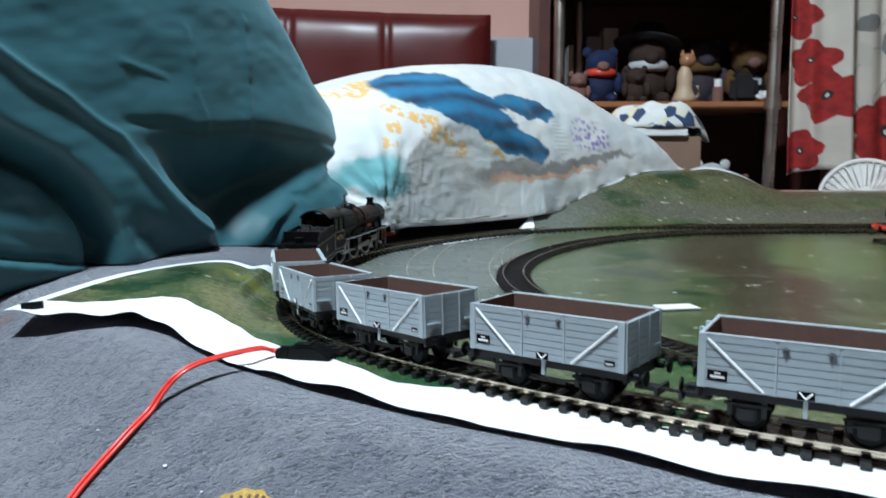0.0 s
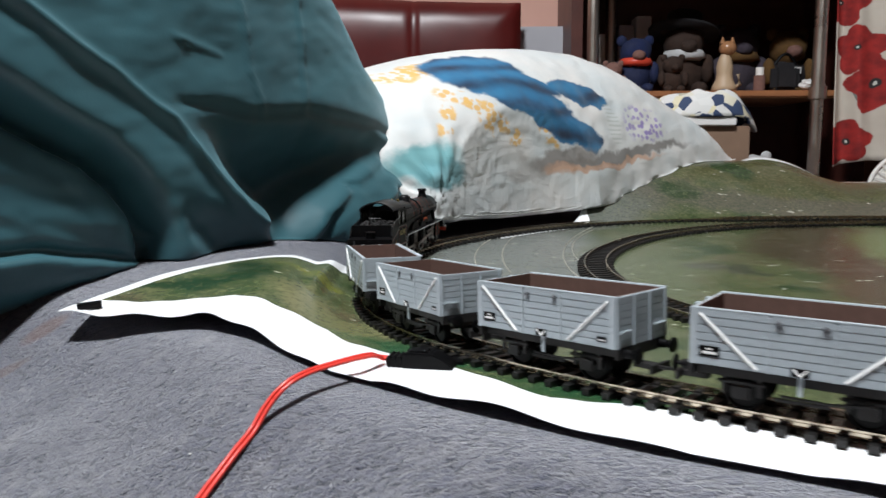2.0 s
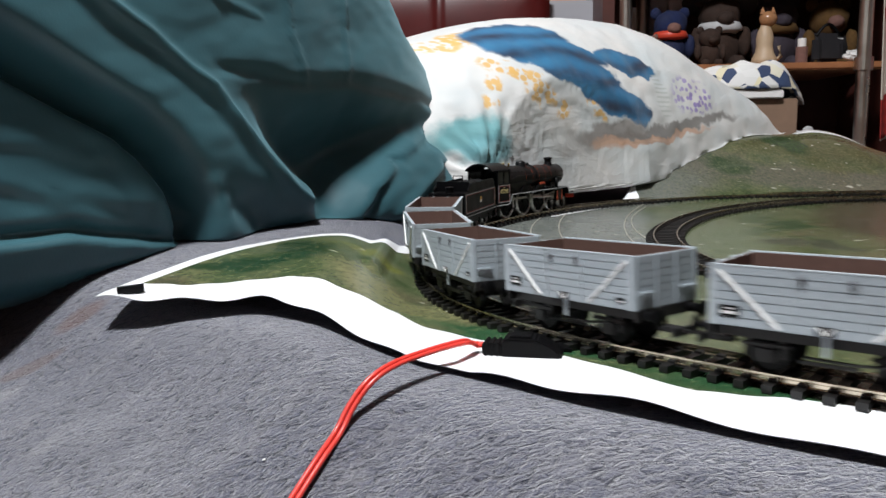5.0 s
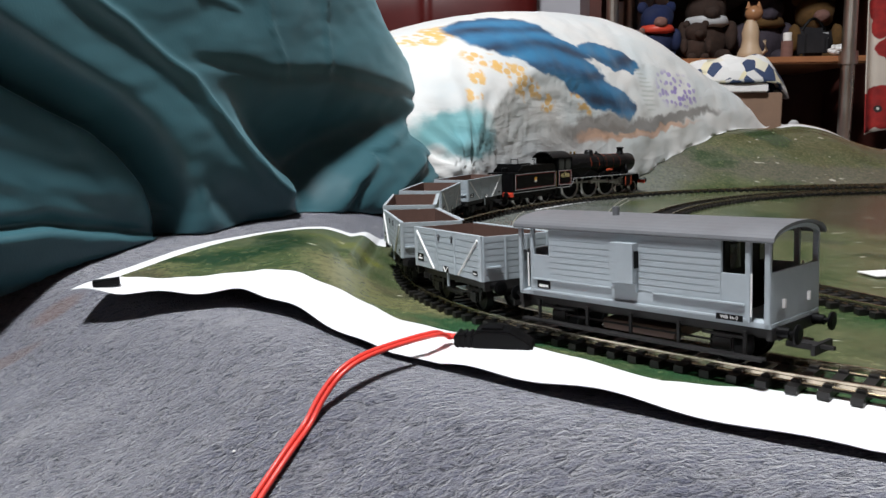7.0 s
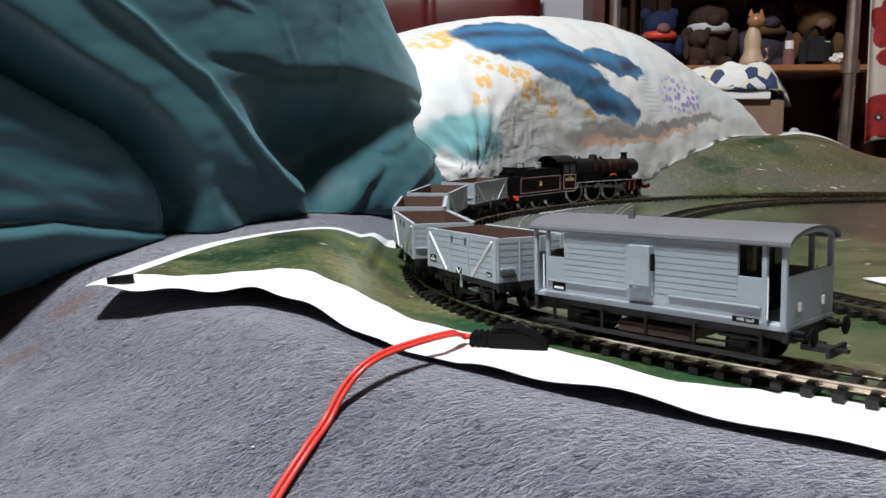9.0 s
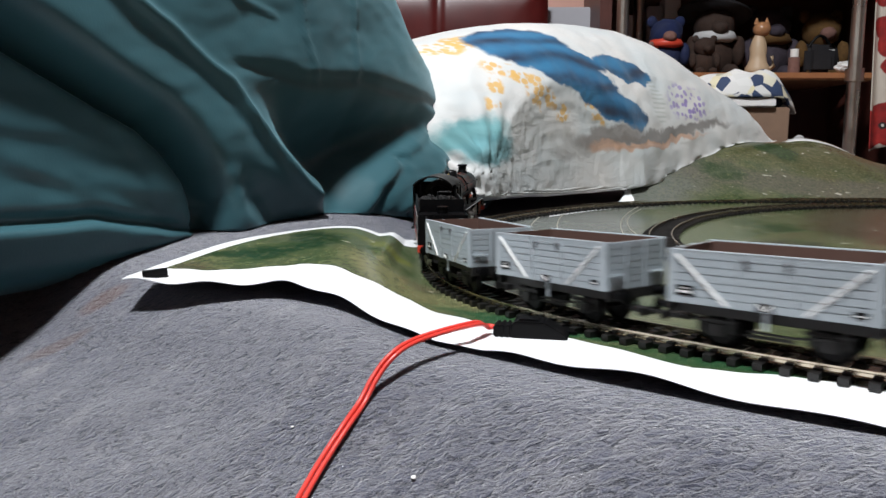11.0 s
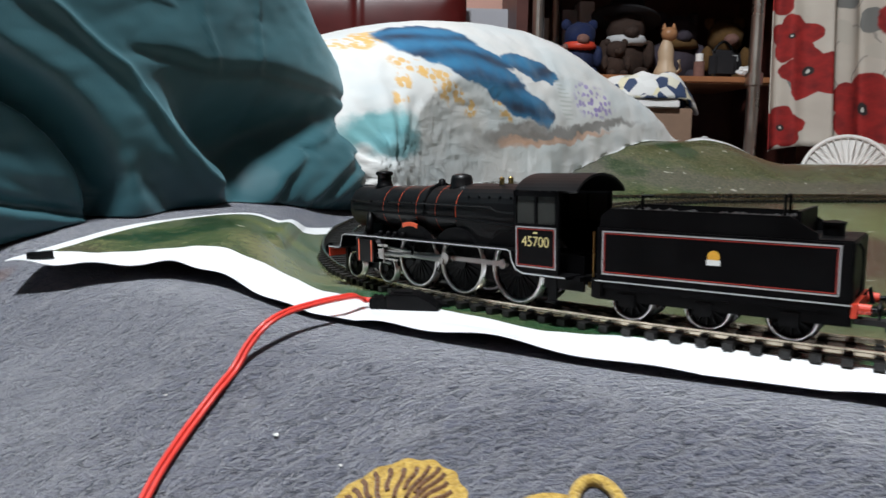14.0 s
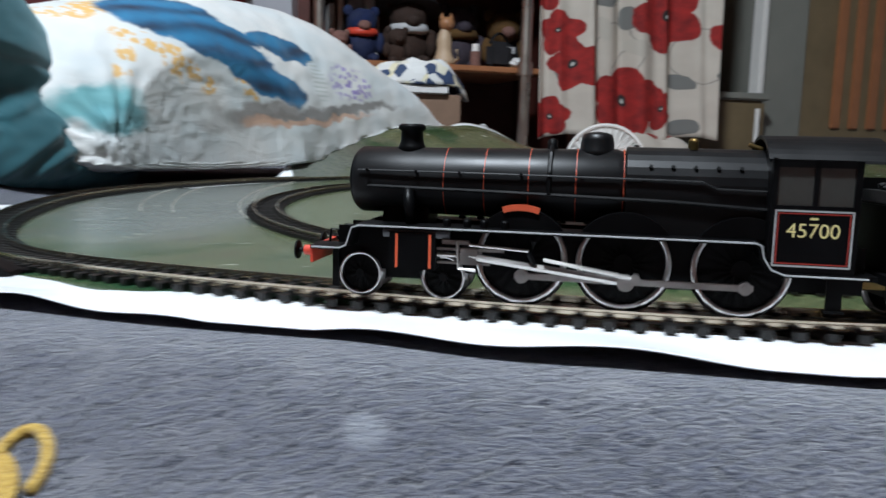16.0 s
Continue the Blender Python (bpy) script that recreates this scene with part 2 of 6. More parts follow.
def make_mat():
    """Printed scenic paper: white border, grass, bushes, brown earth and grey roadways."""
    m, nt, bs = material("printed_scenic_paper")
    tc = nt.nodes.new("ShaderNodeTexCoord")
    sep = nt.nodes.new("ShaderNodeSeparateXYZ")
    vec = tc.outputs["Object"]
    warp = node(nt, "ShaderNodeTexNoise", Scale=28.0, Detail=3.0)
    nt.links.new(vec, warp.inputs["Vector"])
    off = nt.nodes.new("ShaderNodeVectorMath")
    off.operation = "MULTIPLY_ADD"
    off.inputs[1].default_value, off.inputs[2].default_value = (0.05, 0.05, 0), (-0.025, -0.025, 0)
    nt.links.new(warp.outputs["Color"], off.inputs[0])
    add = nt.nodes.new("ShaderNodeVectorMath")
    nt.links.new(off.outputs[0], add.inputs[0])
    nt.links.new(vec, add.inputs[1])
    nt.links.new(add.outputs[0], sep.inputs[0])
    x, y = sep.outputs[0], sep.outputs[1]
    g1, g2, g3 = noise_tex(nt, vec, 18, 5), noise_tex(nt, vec, 48, 5), noise_tex(nt, vec, 420, 3)
    col = ramp(nt, g1, [(0.28, (0.032, 0.060, 0.024)), (0.43, (0.060, 0.084, 0.034)), (0.56, (0.104, 0.116, 0.056)), (0.66, (0.088, 0.080, 0.046)), (0.8, (0.056, 0.076, 0.032))])
    col = blend(nt, span(nt, g2, 0.52, 0.68, 0, 0.6), col, (0.036, 0.068, 0.027))
    col = blend(nt, span(nt, g3, 0.55, 0.72, 0, 0.35), col, (0.160, 0.160, 0.080))
    col = blend(nt, span(nt, noise_tex(nt, vec, 170, 4, 0.65), 0.57, 0.68, 0, 0.55), col, (0.028, 0.052, 0.021))
    for cx, cy, rx, ry, a, c, k in (
        (0.0, 0.74, 0.085, 0.24, -8, (0.168, 0.180, 0.176), 0.9),
        (0.10, 1.00, 0.17, 0.05, 42, (0.136, 0.144, 0.132), 0.85),
        (0.10, 0.66, 0.035, 0.20, -12, (0.120, 0.144, 0.080), 0.7),
        (0.15, 0.85, 0.030, 0.14, -38, (0.112, 0.128, 0.068), 0.7),
        (0.55, 1.115, 0.45, 0.030, 3, (0.104, 0.096, 0.076), 0.8),
        (0.45, 1.19, 0.20, 0.045, 6, (0.084, 0.076, 0.032), 0.7),
        (0.32, 0.86, 0.055, 0.17, -28, (0.048, 0.034, 0.021), 0.92),
        (0.255, 0.585, 0.040, 0.15, -20, (0.048, 0.034, 0.021), 0.92),
        (0.275, 0.70, 0.050, 0.10, 10, (0.048, 0.034, 0.021), 0.9),
        (0.395, 0.79, 0.055, 0.16, -22, (0.120, 0.176, 0.060), 0.85),
        (0.62, 0.80, 0.16, 0.12, 0, (0.112, 0.160, 0.056), 0.8),
        (0.193, 0.768, 0.017, 0.026, -20, (0.016, 0.048, 0.018), 0.9),
        (0.178, 0.660, 0.014, 0.024, -20, (0.044, 0.052, 0.038), 0.85),
        (0.153, 0.681, 0.018, 0.020, 0, (0.056, 0.060, 0.048), 0.75),
        (0.184, 0.587, 0.020, 0.016, 0, (0.013, 0.042, 0.014), 0.9),
        (-0.200, 0.512, 0.030, 0.012, 15, (0.010, 0.036, 0.016), 0.9),
        (-0.182, 0.540, 0.014, 0.020, 30, (0.012, 0.034, 0.014), 0.9),
        (-0.140, 0.548, 0.018, 0.012, 10, (0.160, 0.168, 0.032), 0.75),
        (-0.125, 0.47, 0.05, 0.022, -40, (0.192, 0.184, 0.088), 0.65),
        (-0.03, 0.372, 0.11, 0.010, -41, (0.016, 0.076, 0.032), 0.9),
        (0.07, 0.295, 0.12, 0.018, -30, (0.013, 0.068, 0.028), 0.9),
        (0.16, 0.35, 0.09, 0.05, -38, (0.024, 0.088, 0.028), 0.8),
        (0.355, 1.185, 0.028, 0.028, 30, (0.014, 0.044, 0.014), 0.9),
        (0.255, 1.105, 0.035, 0.016, 10, (0.016, 0.048, 0.016), 0.8),
    ):
        col = blend(nt, calc(nt, "MULTIPLY", blob(nt, x, y, cx, cy, rx, ry, a, 0.7), k), col, c)
    streak = noise_tex(nt, coords(nt, scale=(9, 40, 9)), 1.0, 4, 0.6, 0.8)
    col = blend(nt, span(nt, streak, 0.52, 0.76, 0, 0.18), col, (0.192, 0.192, 0.152))
    col = blend(nt, span(nt, streak, 0.44, 0.30, 0, 0.20), col, (0.048, 0.068, 0.040))
    # leafy speckle and grass blades
    leaf = noise_tex(nt, vec, 260, 6, 0.7, 0.6)
    col = blend(nt, span(nt, leaf, 0.50, 0.62, 0, 0.45), col, (0.022, 0.045, 0.018))
    col = blend(nt, span(nt, leaf, 0.47, 0.36, 0, 0.40), col, (0.19, 0.20, 0.095))
    # broken white flecks like printed stones
    fleck = noise_tex(nt, coords(nt, scale=(60, 160, 60)), 1.0, 2)
    col = blend(nt, span(nt, fleck, 0.70, 0.735), col, (0.42, 0.42, 0.34))
    at = nt.nodes.new("ShaderNodeAttribute")
    at.attribute_name = "border"
    col = blend(nt, span(nt, at.outputs["Fac"], 0.49, 0.51), col, (0.86, 0.87, 0.88))
    nt.links.new(col, bs.inputs["Base Color"])
    bs.inputs["Roughness"].default_value = 0.27
    bs.inputs["Specular IOR Level"].default_value = 0.32
    bump(nt, bs, noise_tex(nt, vec, 25, 2), 0.25, 0.004)
    return m


MAT = make_mat()


def make_satin():
    m, nt, bs = material("dark_teal_satin")
    vec = coords(nt)
    f, weave = noise_tex(nt, vec, 5, 4), noise_tex(nt, coords(nt, scale=(900, 900, 300)), 1.0, 2)
    nt.links.new(ramp(nt, f, [(0.3, (0.022, 0.074, 0.090)), (0.7, (0.036, 0.112, 0.132))]), bs.inputs["Base Color"])
    bs.inputs["Roughness"].default_value = 0.42
    bs.inputs["Specular IOR Level"].default_value = 0.5
    bs.inputs["Sheen Weight"].default_value = 0.25
    bs.inputs["Sheen Tint"].default_value = (0.4, 0.75, 0.85, 1)
    bs.inputs["Anisotropic"].default_value = 0.4
    h = calc(nt, "ADD", calc(nt, "MULTIPLY", noise_tex(nt, coords(nt, scale=(9, 9, 12)), 1.0, 2, 0.4, 0.3), 1.0), calc(nt, "MULTIPLY", weave, 0.04))
    bump(nt, bs, h, 0.16, 0.012)
    return m


SATIN = make_satin()


def make_floral():
    """White cotton with a big blue bloom, yellow clusters, a violet spray and a grey-peach hem band; the print lies in UV."""
    m, nt, bs = material("floral_print_cotton")
    uv = nt.nodes.new("ShaderNodeTexCoord").outputs["UV"]
    warp = node(nt, "ShaderNodeTexNoise", Scale=38.0, Detail=4.0)
    nt.links.new(uv, warp.inputs["Vector"])
    off = nt.nodes.new("ShaderNodeVectorMath")
    off.operation = "MULTIPLY_ADD"
    off.inputs[1].default_value, off.inputs[2].default_value = (0.032, 0.032, 0), (-0.016, -0.016, 0)
    nt.links.new(warp.outputs["Color"], off.inputs[0])
    add = nt.nodes.new("ShaderNodeVectorMath")
    nt.links.new(off.outputs[0], add.inputs[0])
    nt.links.new(uv, add.inputs[1])
    sep = nt.nodes.new("ShaderNodeSeparateXYZ")
    nt.links.new(add.outputs[0], sep.inputs[0])
    x, y = sep.outputs[0], sep.outputs[1]
    n1, n2 = noise_tex(nt, uv, 9, 4), noise_tex(nt, uv, 38, 4)
    col = ramp(nt, n1, [(0.3, (0.56, 0.62, 0.63)), (0.6, (0.70, 0.69, 0.66))])
    cluster = span(nt, node_voronoi(nt, uv, 120.0), 0.42, 0.70, 1, 0)
    for cx, cy, rx, ry, a in FLORAL_YELLOW:
        f = calc(nt, "MULTIPLY", calc(nt, "MULTIPLY", blob(nt, x, y, cx, cy, rx, ry, a, 0.5), 0.9), cluster)
        col = blend(nt, f, col, (0.72, 0.43, 0.12))
    wave = nt.nodes.new("ShaderNodeTexWave")
    wave.wave_type = "RINGS"
    wave.inputs["Scale"].default_value, wave.inputs["Distortion"].default_value, wave.inputs["Detail"].default_value = 9.0, 6.0, 3.0
    nt.links.new(uv, wave.inputs["Vector"])
    swirl = calc(nt, "ADD", calc(nt, "MULTIPLY", wave.outputs["Fac"], 0.35), calc(nt, "MULTIPLY", noise_tex(nt, uv, 14, 4), 0.8))
    for cx, cy, rx, ry, a in FLORAL_BLUE:
        tone = ramp(nt, swirl, [(0.30, (0.006, 0.022, 0.055)), (0.55, (0.012, 0.105, 0.22)), (0.8, (0.02, 0.17, 0.33))])
        col = blend(nt, blob(nt, x, y, cx, cy, rx, ry, a, 0.16), col, tone)
    for cx, cy, rx, ry, a in FLORAL_VIOLET:
        f = calc(nt, "MULTIPLY", blob(nt, x, y, cx, cy, rx, ry, a, 0.6), span(nt, node_voronoi(nt, uv, 110.0), 0.35, 0.5, 1, 0))
        col = blend(nt, calc(nt, "MULTIPLY", f, 0.8), col, (0.30, 0.23, 0.52))
    stripe = nt.nodes.new("ShaderNodeTexWave")
    stripe.bands_direction = "Y"
    stripe.inputs["Scale"].default_value, stripe.inputs["Distortion"].default_value = 48.0, 1.5
    nt.links.new(uv, stripe.inputs["Vector"])
    for cx, cy, rx, ry, a in FLORAL_FERN:
        f = calc(nt, "MULTIPLY", blob(nt, x, y, cx, cy, rx, ry, a, 0.4), span(nt, stripe.outputs["Fac"], 0.55, 0.7))
        col = blend(nt, calc(nt, "MULTIPLY", f, 0.6), col, (0.42, 0.46, 0.42))
    for cx, cy, rx, ry, a, c, k in FLORAL_HEM:
        col = blend(nt, calc(nt, "MULTIPLY", blob(nt, x, y, cx, cy, rx, ry, a, 0.6), k), col, c)
    nt.links.new(col, bs.inputs["Base Color"])
    bs.inputs["Roughness"].default_value = 0.7
    bs.inputs["Sheen Weight"].default_value = 0.15
    h = calc(nt, "ADD", noise_tex(nt, coords(nt, scale=(14, 14, 34)), 1.0, 4, 0.55, 0.8), calc(nt, "MULTIPLY", noise_tex(nt, coords(nt), 700, 2), 0.03))
    bump(nt, bs, h, 0.16, 0.014)
    return m


def node_voronoi(nt, vec, scale):
    v = nt.nodes.new("ShaderNodeTexVoronoi")
    v.inputs["Scale"].default_value = scale
    nt.links.new(vec, v.inputs["Vector"])
    return v.outputs["Distance"]


# print places on the pillow: along its front, up and over it, radii, turn
FLORAL_BLUE = [(0.090, 0.203, 0.068, 0.042, -8), (0.128, 0.167, 0.062, 0.034, -22), (0.186, 0.131, 0.054, 0.030, -36), (0.236, 0.108, 0.036, 0.020, -18), (0.160, 0.182, 0.050, 0.016, -20), (0.250, 0.174, 0.060, 0.019, -12)]
FLORAL_YELLOW = [(-0.008, 0.211, 0.030, 0.018, 0), (0.024, 0.222, 0.034, 0.016, 0), (0.034, 0.158, 0.024, 0.013, -20), (0.013, 0.136, 0.012, 0.008, 0), (0.057, 0.146, 0.022, 0.012, -20), (0.082, 0.118, 0.030, 0.014, -20), (0.116, 0.098, 0.012, 0.014, 0), (0.001, 0.108, 0.010, 0.010, 0), (0.172, 0.100, 0.010, 0.020, 40)]
FLORAL_VIOLET = [(0.370, 0.134, 0.040, 0.026, 0), (0.392, 0.124, 0.034, 0.017, 0)]
FLORAL_FERN = [(0.305, 0.130, 0.013, 0.030, 10)]
FLORAL_HEM = [(0.33, 0.086, 0.14, 0.0075, 8, (0.20, 0.185, 0.17), 0.9), (0.20, 0.074, 0.055, 0.012, 10, (0.22, 0.195, 0.175), 0.85), (0.14, 0.056, 0.04, 0.014, 10, (0.30, 0.28, 0.26), 0.5),
              (0.29, 0.071, 0.11, 0.0050, 7, (0.60, 0.34, 0.21), 0.8), (0.195, 0.060, 0.03, 0.008, 0, (0.60, 0.36, 0.24), 0.7), (-0.03, 0.078, 0.045, 0.020, 0, (0.13, 0.36, 0.38), 0.95), (-0.01, 0.058, 0.035, 0.018, 0, (0.13, 0.34, 0.37), 0.9)]
FLORAL = make_floral()


def make_curtain():
    m, nt, bs = material("poppy_print_curtain")
    uv = nt.nodes.new("ShaderNodeTexCoord").outputs["UV"]
    sep = nt.nodes.new("ShaderNodeSeparateXYZ")
    warp = node(nt, "ShaderNodeTexNoise", Scale=20.0, Detail=3.0)
    nt.links.new(uv, warp.inputs["Vector"])
    off = nt.nodes.new("ShaderNodeVectorMath")
    off.operation = "MULTIPLY_ADD"
    off.inputs[1].default_value, off.inputs[2].default_value = (0.03, 0.03, 0), (-0.015, -0.015, 0)
    nt.links.new(warp.outputs["Color"], off.inputs[0])
    add = nt.nodes.new("ShaderNodeVectorMath")
    nt.links.new(off.outputs[0], add.inputs[0])
    nt.links.new(uv, add.inputs[1])
    nt.links.new(add.outputs[0], sep.inputs[0])
    x, y = sep.outputs[0], sep.outputs[1]
    n1 = noise_tex(nt, uv, 12, 3)
    col = ramp(nt, n1, [(0.3, (0.46, 0.41, 0.35)), (0.7, (0.55, 0.50, 0.43))])
    for cx, cy, rx, ry, a in CURTAIN_STEM:
        ring = calc(nt, "SUBTRACT", blob(nt, x, y, cx, cy, rx, ry, a, 0.05), blob(nt, x, y, cx, cy, rx - 0.003, ry - 0.003, a, 0.05))
        col = blend(nt, calc(nt, "MULTIPLY", ring, 0.8), col, (0.24, 0.22, 0.2))
    for cx, cy, rx, ry, a, dark in CURTAIN_LEAF:
        col = blend(nt, blob(nt, x, y, cx, cy, rx, ry, a, 0.08), col, (0.16, 0.16, 0.15) if dark else (0.46, 0.42, 0.36))
    red = ramp(nt, noise_tex(nt, uv, 45, 4), [(0.3, (0.16, 0.008, 0.008)), (0.7, (0.36, 0.018, 0.014))])
    for cx, cy, r in CURTAIN_POPPY:
        for k in range(5):
            a = k * 72 + cx * 400
            col = blend(nt, blob(nt, x, y, cx + r * 0.5 * math.cos(radians(a)), cy + r * 0.5 * math.sin(radians(a)), r * 0.62, r * 0.5, a, 0.1), col, red)
        col = blend(nt, blob(nt, x, y, cx, cy, r * 0.16, r * 0.16, 0, 0.4), col, (0.02, 0.015, 0.015))
        col = blend(nt, blob(nt, x, y, cx, cy, r * 0.06, r * 0.06, 0, 0.4), col, (0.5, 0.5, 0.45))
    nt.links.new(col, bs.inputs["Base Color"])
    bs.inputs["Roughness"].default_value = 0.85
    bump(nt, bs, noise_tex(nt, uv, 400, 2), 0.2, 0.001)
    return m


# curtain print in metres: across and up the cloth
CURTAIN_POPPY = [(0.296, 0.325, 0.07), (0.208, 0.145, 0.065), (0.285, 0.128, 0.04), (0.055, 0.28, 0.042), (0.085, 0.215, 0.05), (0.02, 0.37, 0.045), (0.035, 0.10, 0.045), (0.46, 0.29, 0.06), (0.47, 0.10, 0.05), (0.20, 0.52, 0.08), (0.38, 0.58, 0.08)]
CURTAIN_LEAF = [(0.17, 0.36, 0.024, 0.018, 20, True), (0.215, 0.315, 0.018, 0.024, 20, True), (0.16, 0.295, 0.018, 0.024, 30, False), (0.235, 0.255, 0.026, 0.018, -20, False),
                (0.335, 0.184, 0.024, 0.016, -10, True), (0.06, 0.20, 0.018, 0.022, 0, True), (0.43, 0.20, 0.022, 0.018, 0, True), (0.34, 0.08, 0.024, 0.018, 0, True), (0.15, 0.06, 0.022, 0.017, 0, False)]
CURTAIN_STEM = [(0.19, 0.24, 0.05, 0.07, 0), (0.25, 0.20, 0.07, 0.06, 0), (0.17, 0.40, 0.05, 0.06, 0), (0.38, 0.24, 0.06, 0.06, 0)]
CURTAIN = make_curtain()


def make_cloth():
    m, nt, bs = material("blue_cream_patterned_cloth")
    vec = coords(nt)
    v = nt.nodes.new("ShaderNodeTexVoronoi")
    v.inputs["Scale"].default_value = 62.0
    nt.links.new(vec, v.inputs["Vector"])
    sep = nt.nodes.new("ShaderNodeSeparateColor")
    nt.links.new(v.outputs["Color"], sep.inputs[0])
    col = ramp(nt, sep.outputs[0], [(0.30, (0.70, 0.70, 0.68)), (0.36, (0.03, 0.05, 0.11)), (0.60, (0.035, 0.06, 0.13)), (0.66, (0.70, 0.64, 0.42)), (0.8, (0.66, 0.66, 0.64))])
    nt.links.new(col, bs.inputs["Base Color"])
    bs.inputs["Roughness"].default_value = 0.8
    bump(nt, bs, noise_tex(nt, vec, 60, 3), 0.4, 0.003)
    return m


CLOTH = make_cloth()

# ---------------------------------------------------------------- building helpers
M = 0.001


def finish(bm, name, mat, smooth=False):
    bmesh.ops.recalc_face_normals(bm, faces=bm.faces)
    me = bpy.data.meshes.new(name)
    bm.to_mesh(me)
    bm.free()
    if smooth:
        me.shade_smooth()
    me.materials.append(mat)
    return me


def part(name, bm, mat, parent=None, label="", smooth=False):
    """One bmesh as one mesh object, under a thing or a part."""
    ob = new(name, finish(bm, name, mat, smooth))
    ob.parent = parent
    return tagged(ob, label)


def thing(name, label, category, group="", kind="", at=None):
    ob = tagged(new(name), label, category, group, kind)
    ob.empty_display_size = 0.01
    if at is not None:
        ob.matrix_basis = at
    return ob


def add_box(bm, x0, x1, y0, y1, z0, z1, bev=0.0):
    r = bmesh.ops.create_cube(bm, size=1.0)
    vs = r["verts"]
    bmesh.ops.scale(bm, vec=(x1 - x0, y1 - y0, z1 - z0), verts=vs)
    bmesh.ops.translate(bm, vec=((x0 + x1) / 2, (y0 + y1) / 2, (z0 + z1) / 2), verts=vs)
    if bev:
        es = list({e for v in vs for e in v.link_edges})
        bmesh.ops.bevel(bm, geom=es, offset=bev, segments=2, affect="EDGES", clamp_overlap=True)
    return bm


def box(x0, x1, y0, y1, z0, z1, bev=0.0):
    return add_box(bmesh.new(), x0, x1, y0, y1, z0, z1, bev)


def add_cyl(bm, a, b, r0, r1=None, n=20, caps=True):
    a, b = Vector(a), Vector(b)
    r1 = r0 if r1 is None else r1
    m = Matrix.Translation((a + b) / 2) @ (b - a).to_track_quat("Z", "Y").to_matrix().to_4x4()
    bmesh.ops.create_cone(bm, cap_ends=caps, segments=n, radius1=r0, radius2=r1, depth=(b - a).length, matrix=m)
    return bm


def cyl(a, b, r0, r1=None, n=20):
    return add_cyl(bmesh.new(), a, b, r0, r1, n)


def add_lathe(bm, profile, m, n=24):
    """profile: (radius, height) up the local z."""
    rings = []
    for r, h in profile:
        rings.append([bm.verts.new(m @ Vector((r * math.cos(2 * math.pi * k / n), r * math.sin(2 * math.pi * k / n), h))) for k in range(n)])
    for a, b in zip(rings, rings[1:]):
        for k in range(n):
            bm.faces.new((a[k], a[(k + 1) % n], b[(k + 1) % n], b[k]))
    bm.faces.new(rings[0])
    bm.faces.new(rings[-1])
    return bm


def lathe(profile, m=Matrix(), n=24):
    return add_lathe(bmesh.new(), profile, m, n)


def tube(points, r, n=8, closed=False):
    bm = bmesh.new()
    pts = [Vector(p) for p in points]
    rings = []
    for i, p in enumerate(pts):
        t = (pts[min(i + 1, len(pts) - 1)] - pts[max(i - 1, 0)]).normalized()
        side = t.cross(Vector((0, 0, 1)))
        side = side.normalized() if side.length > 1e-5 else Vector((1, 0, 0))
        up = side.cross(t).normalized()
        rings.append([bm.verts.new(p + r * (math.cos(2 * math.pi * k / n) * side + math.sin(2 * math.pi * k / n) * up)) for k in range(n)])
    for a, b in zip(rings, rings[1:]):
        for k in range(n):
            bm.faces.new((a[k], a[(k + 1) % n], b[(k + 1) % n], b[k]))
    bm.faces.new(rings[0])
    bm.faces.new(rings[-1])
    return bm


def prism(outline, x0, x1, axis="y"):
    """An outline of (a, b) pairs pushed from x0 to x1: a is x, b is z, the depth is y (or a is y, b is z, the depth is x)."""
    bm = bmesh.new()
    put = (lambda a, b, d: (a, d, b)) if axis == "y" else (lambda a, b, d: (d, a, b))
    f = [bm.verts.new(put(a, b, x0)) for a, b in outline]
    g = [bm.verts.new(put(a, b, x1)) for a, b in outline]
    bm.faces.new(f)
    bm.faces.new(g)
    for k in range(len(f)):
        j = (k + 1) % len(f)
        bm.faces.new((f[k], f[j], g[j], g[k]))
    return bm


def scaled(bm):
    bmesh.ops.scale(bm, vec=(M, M, M), verts=bm.verts)
    return bm


def wobble(p, scale, seed=0.0):
    return noise.noise(Vector(p) * scale + Vector((seed, seed * 1.7, seed * 0.3)))


def step(a, b, v):
    u = min(1.0, max(0.0, (v - a) / (b - a)))
    return u * u * (3 - 2 * u)


def interp(x, table):
    if x <= table[0][0]:
        return table[0][1]
    for (x0, y0), (x1, y1) in zip(table, table[1:]):
        if x <= x1:
            return y0 + (y1 - y0) * (x - x0) / (x1 - x0)
    return table[-1][1]


def smooth_line(ctrl, gap=0.004, rounds=60):
    p = np.array(ctrl, float)
    for k in range(2):
        d = np.r_[0, np.cumsum(np.hypot(*np.diff(p, axis=0).T))]
        s = np.arange(0, d[-1], gap)
        p = np.c_[np.interp(s, d, p[:, 0]), np.interp(s, d, p[:, 1])]
        if k == 0:
            for _ in range(rounds):
                p[1:-1] = p[1:-1] * 0.5 + 0.25 * (p[:-2] + p[2:])
    return s, p


# ---------------------------------------------------------------- ground heights
def rail_height(x, y):
    """Rail top: the soft bed lets the track sag round the bend."""
    return 0.0047 - 0.0085 * step(0.28, 0.52, y) + 0.0058 * step(0.52, 0.85, y)


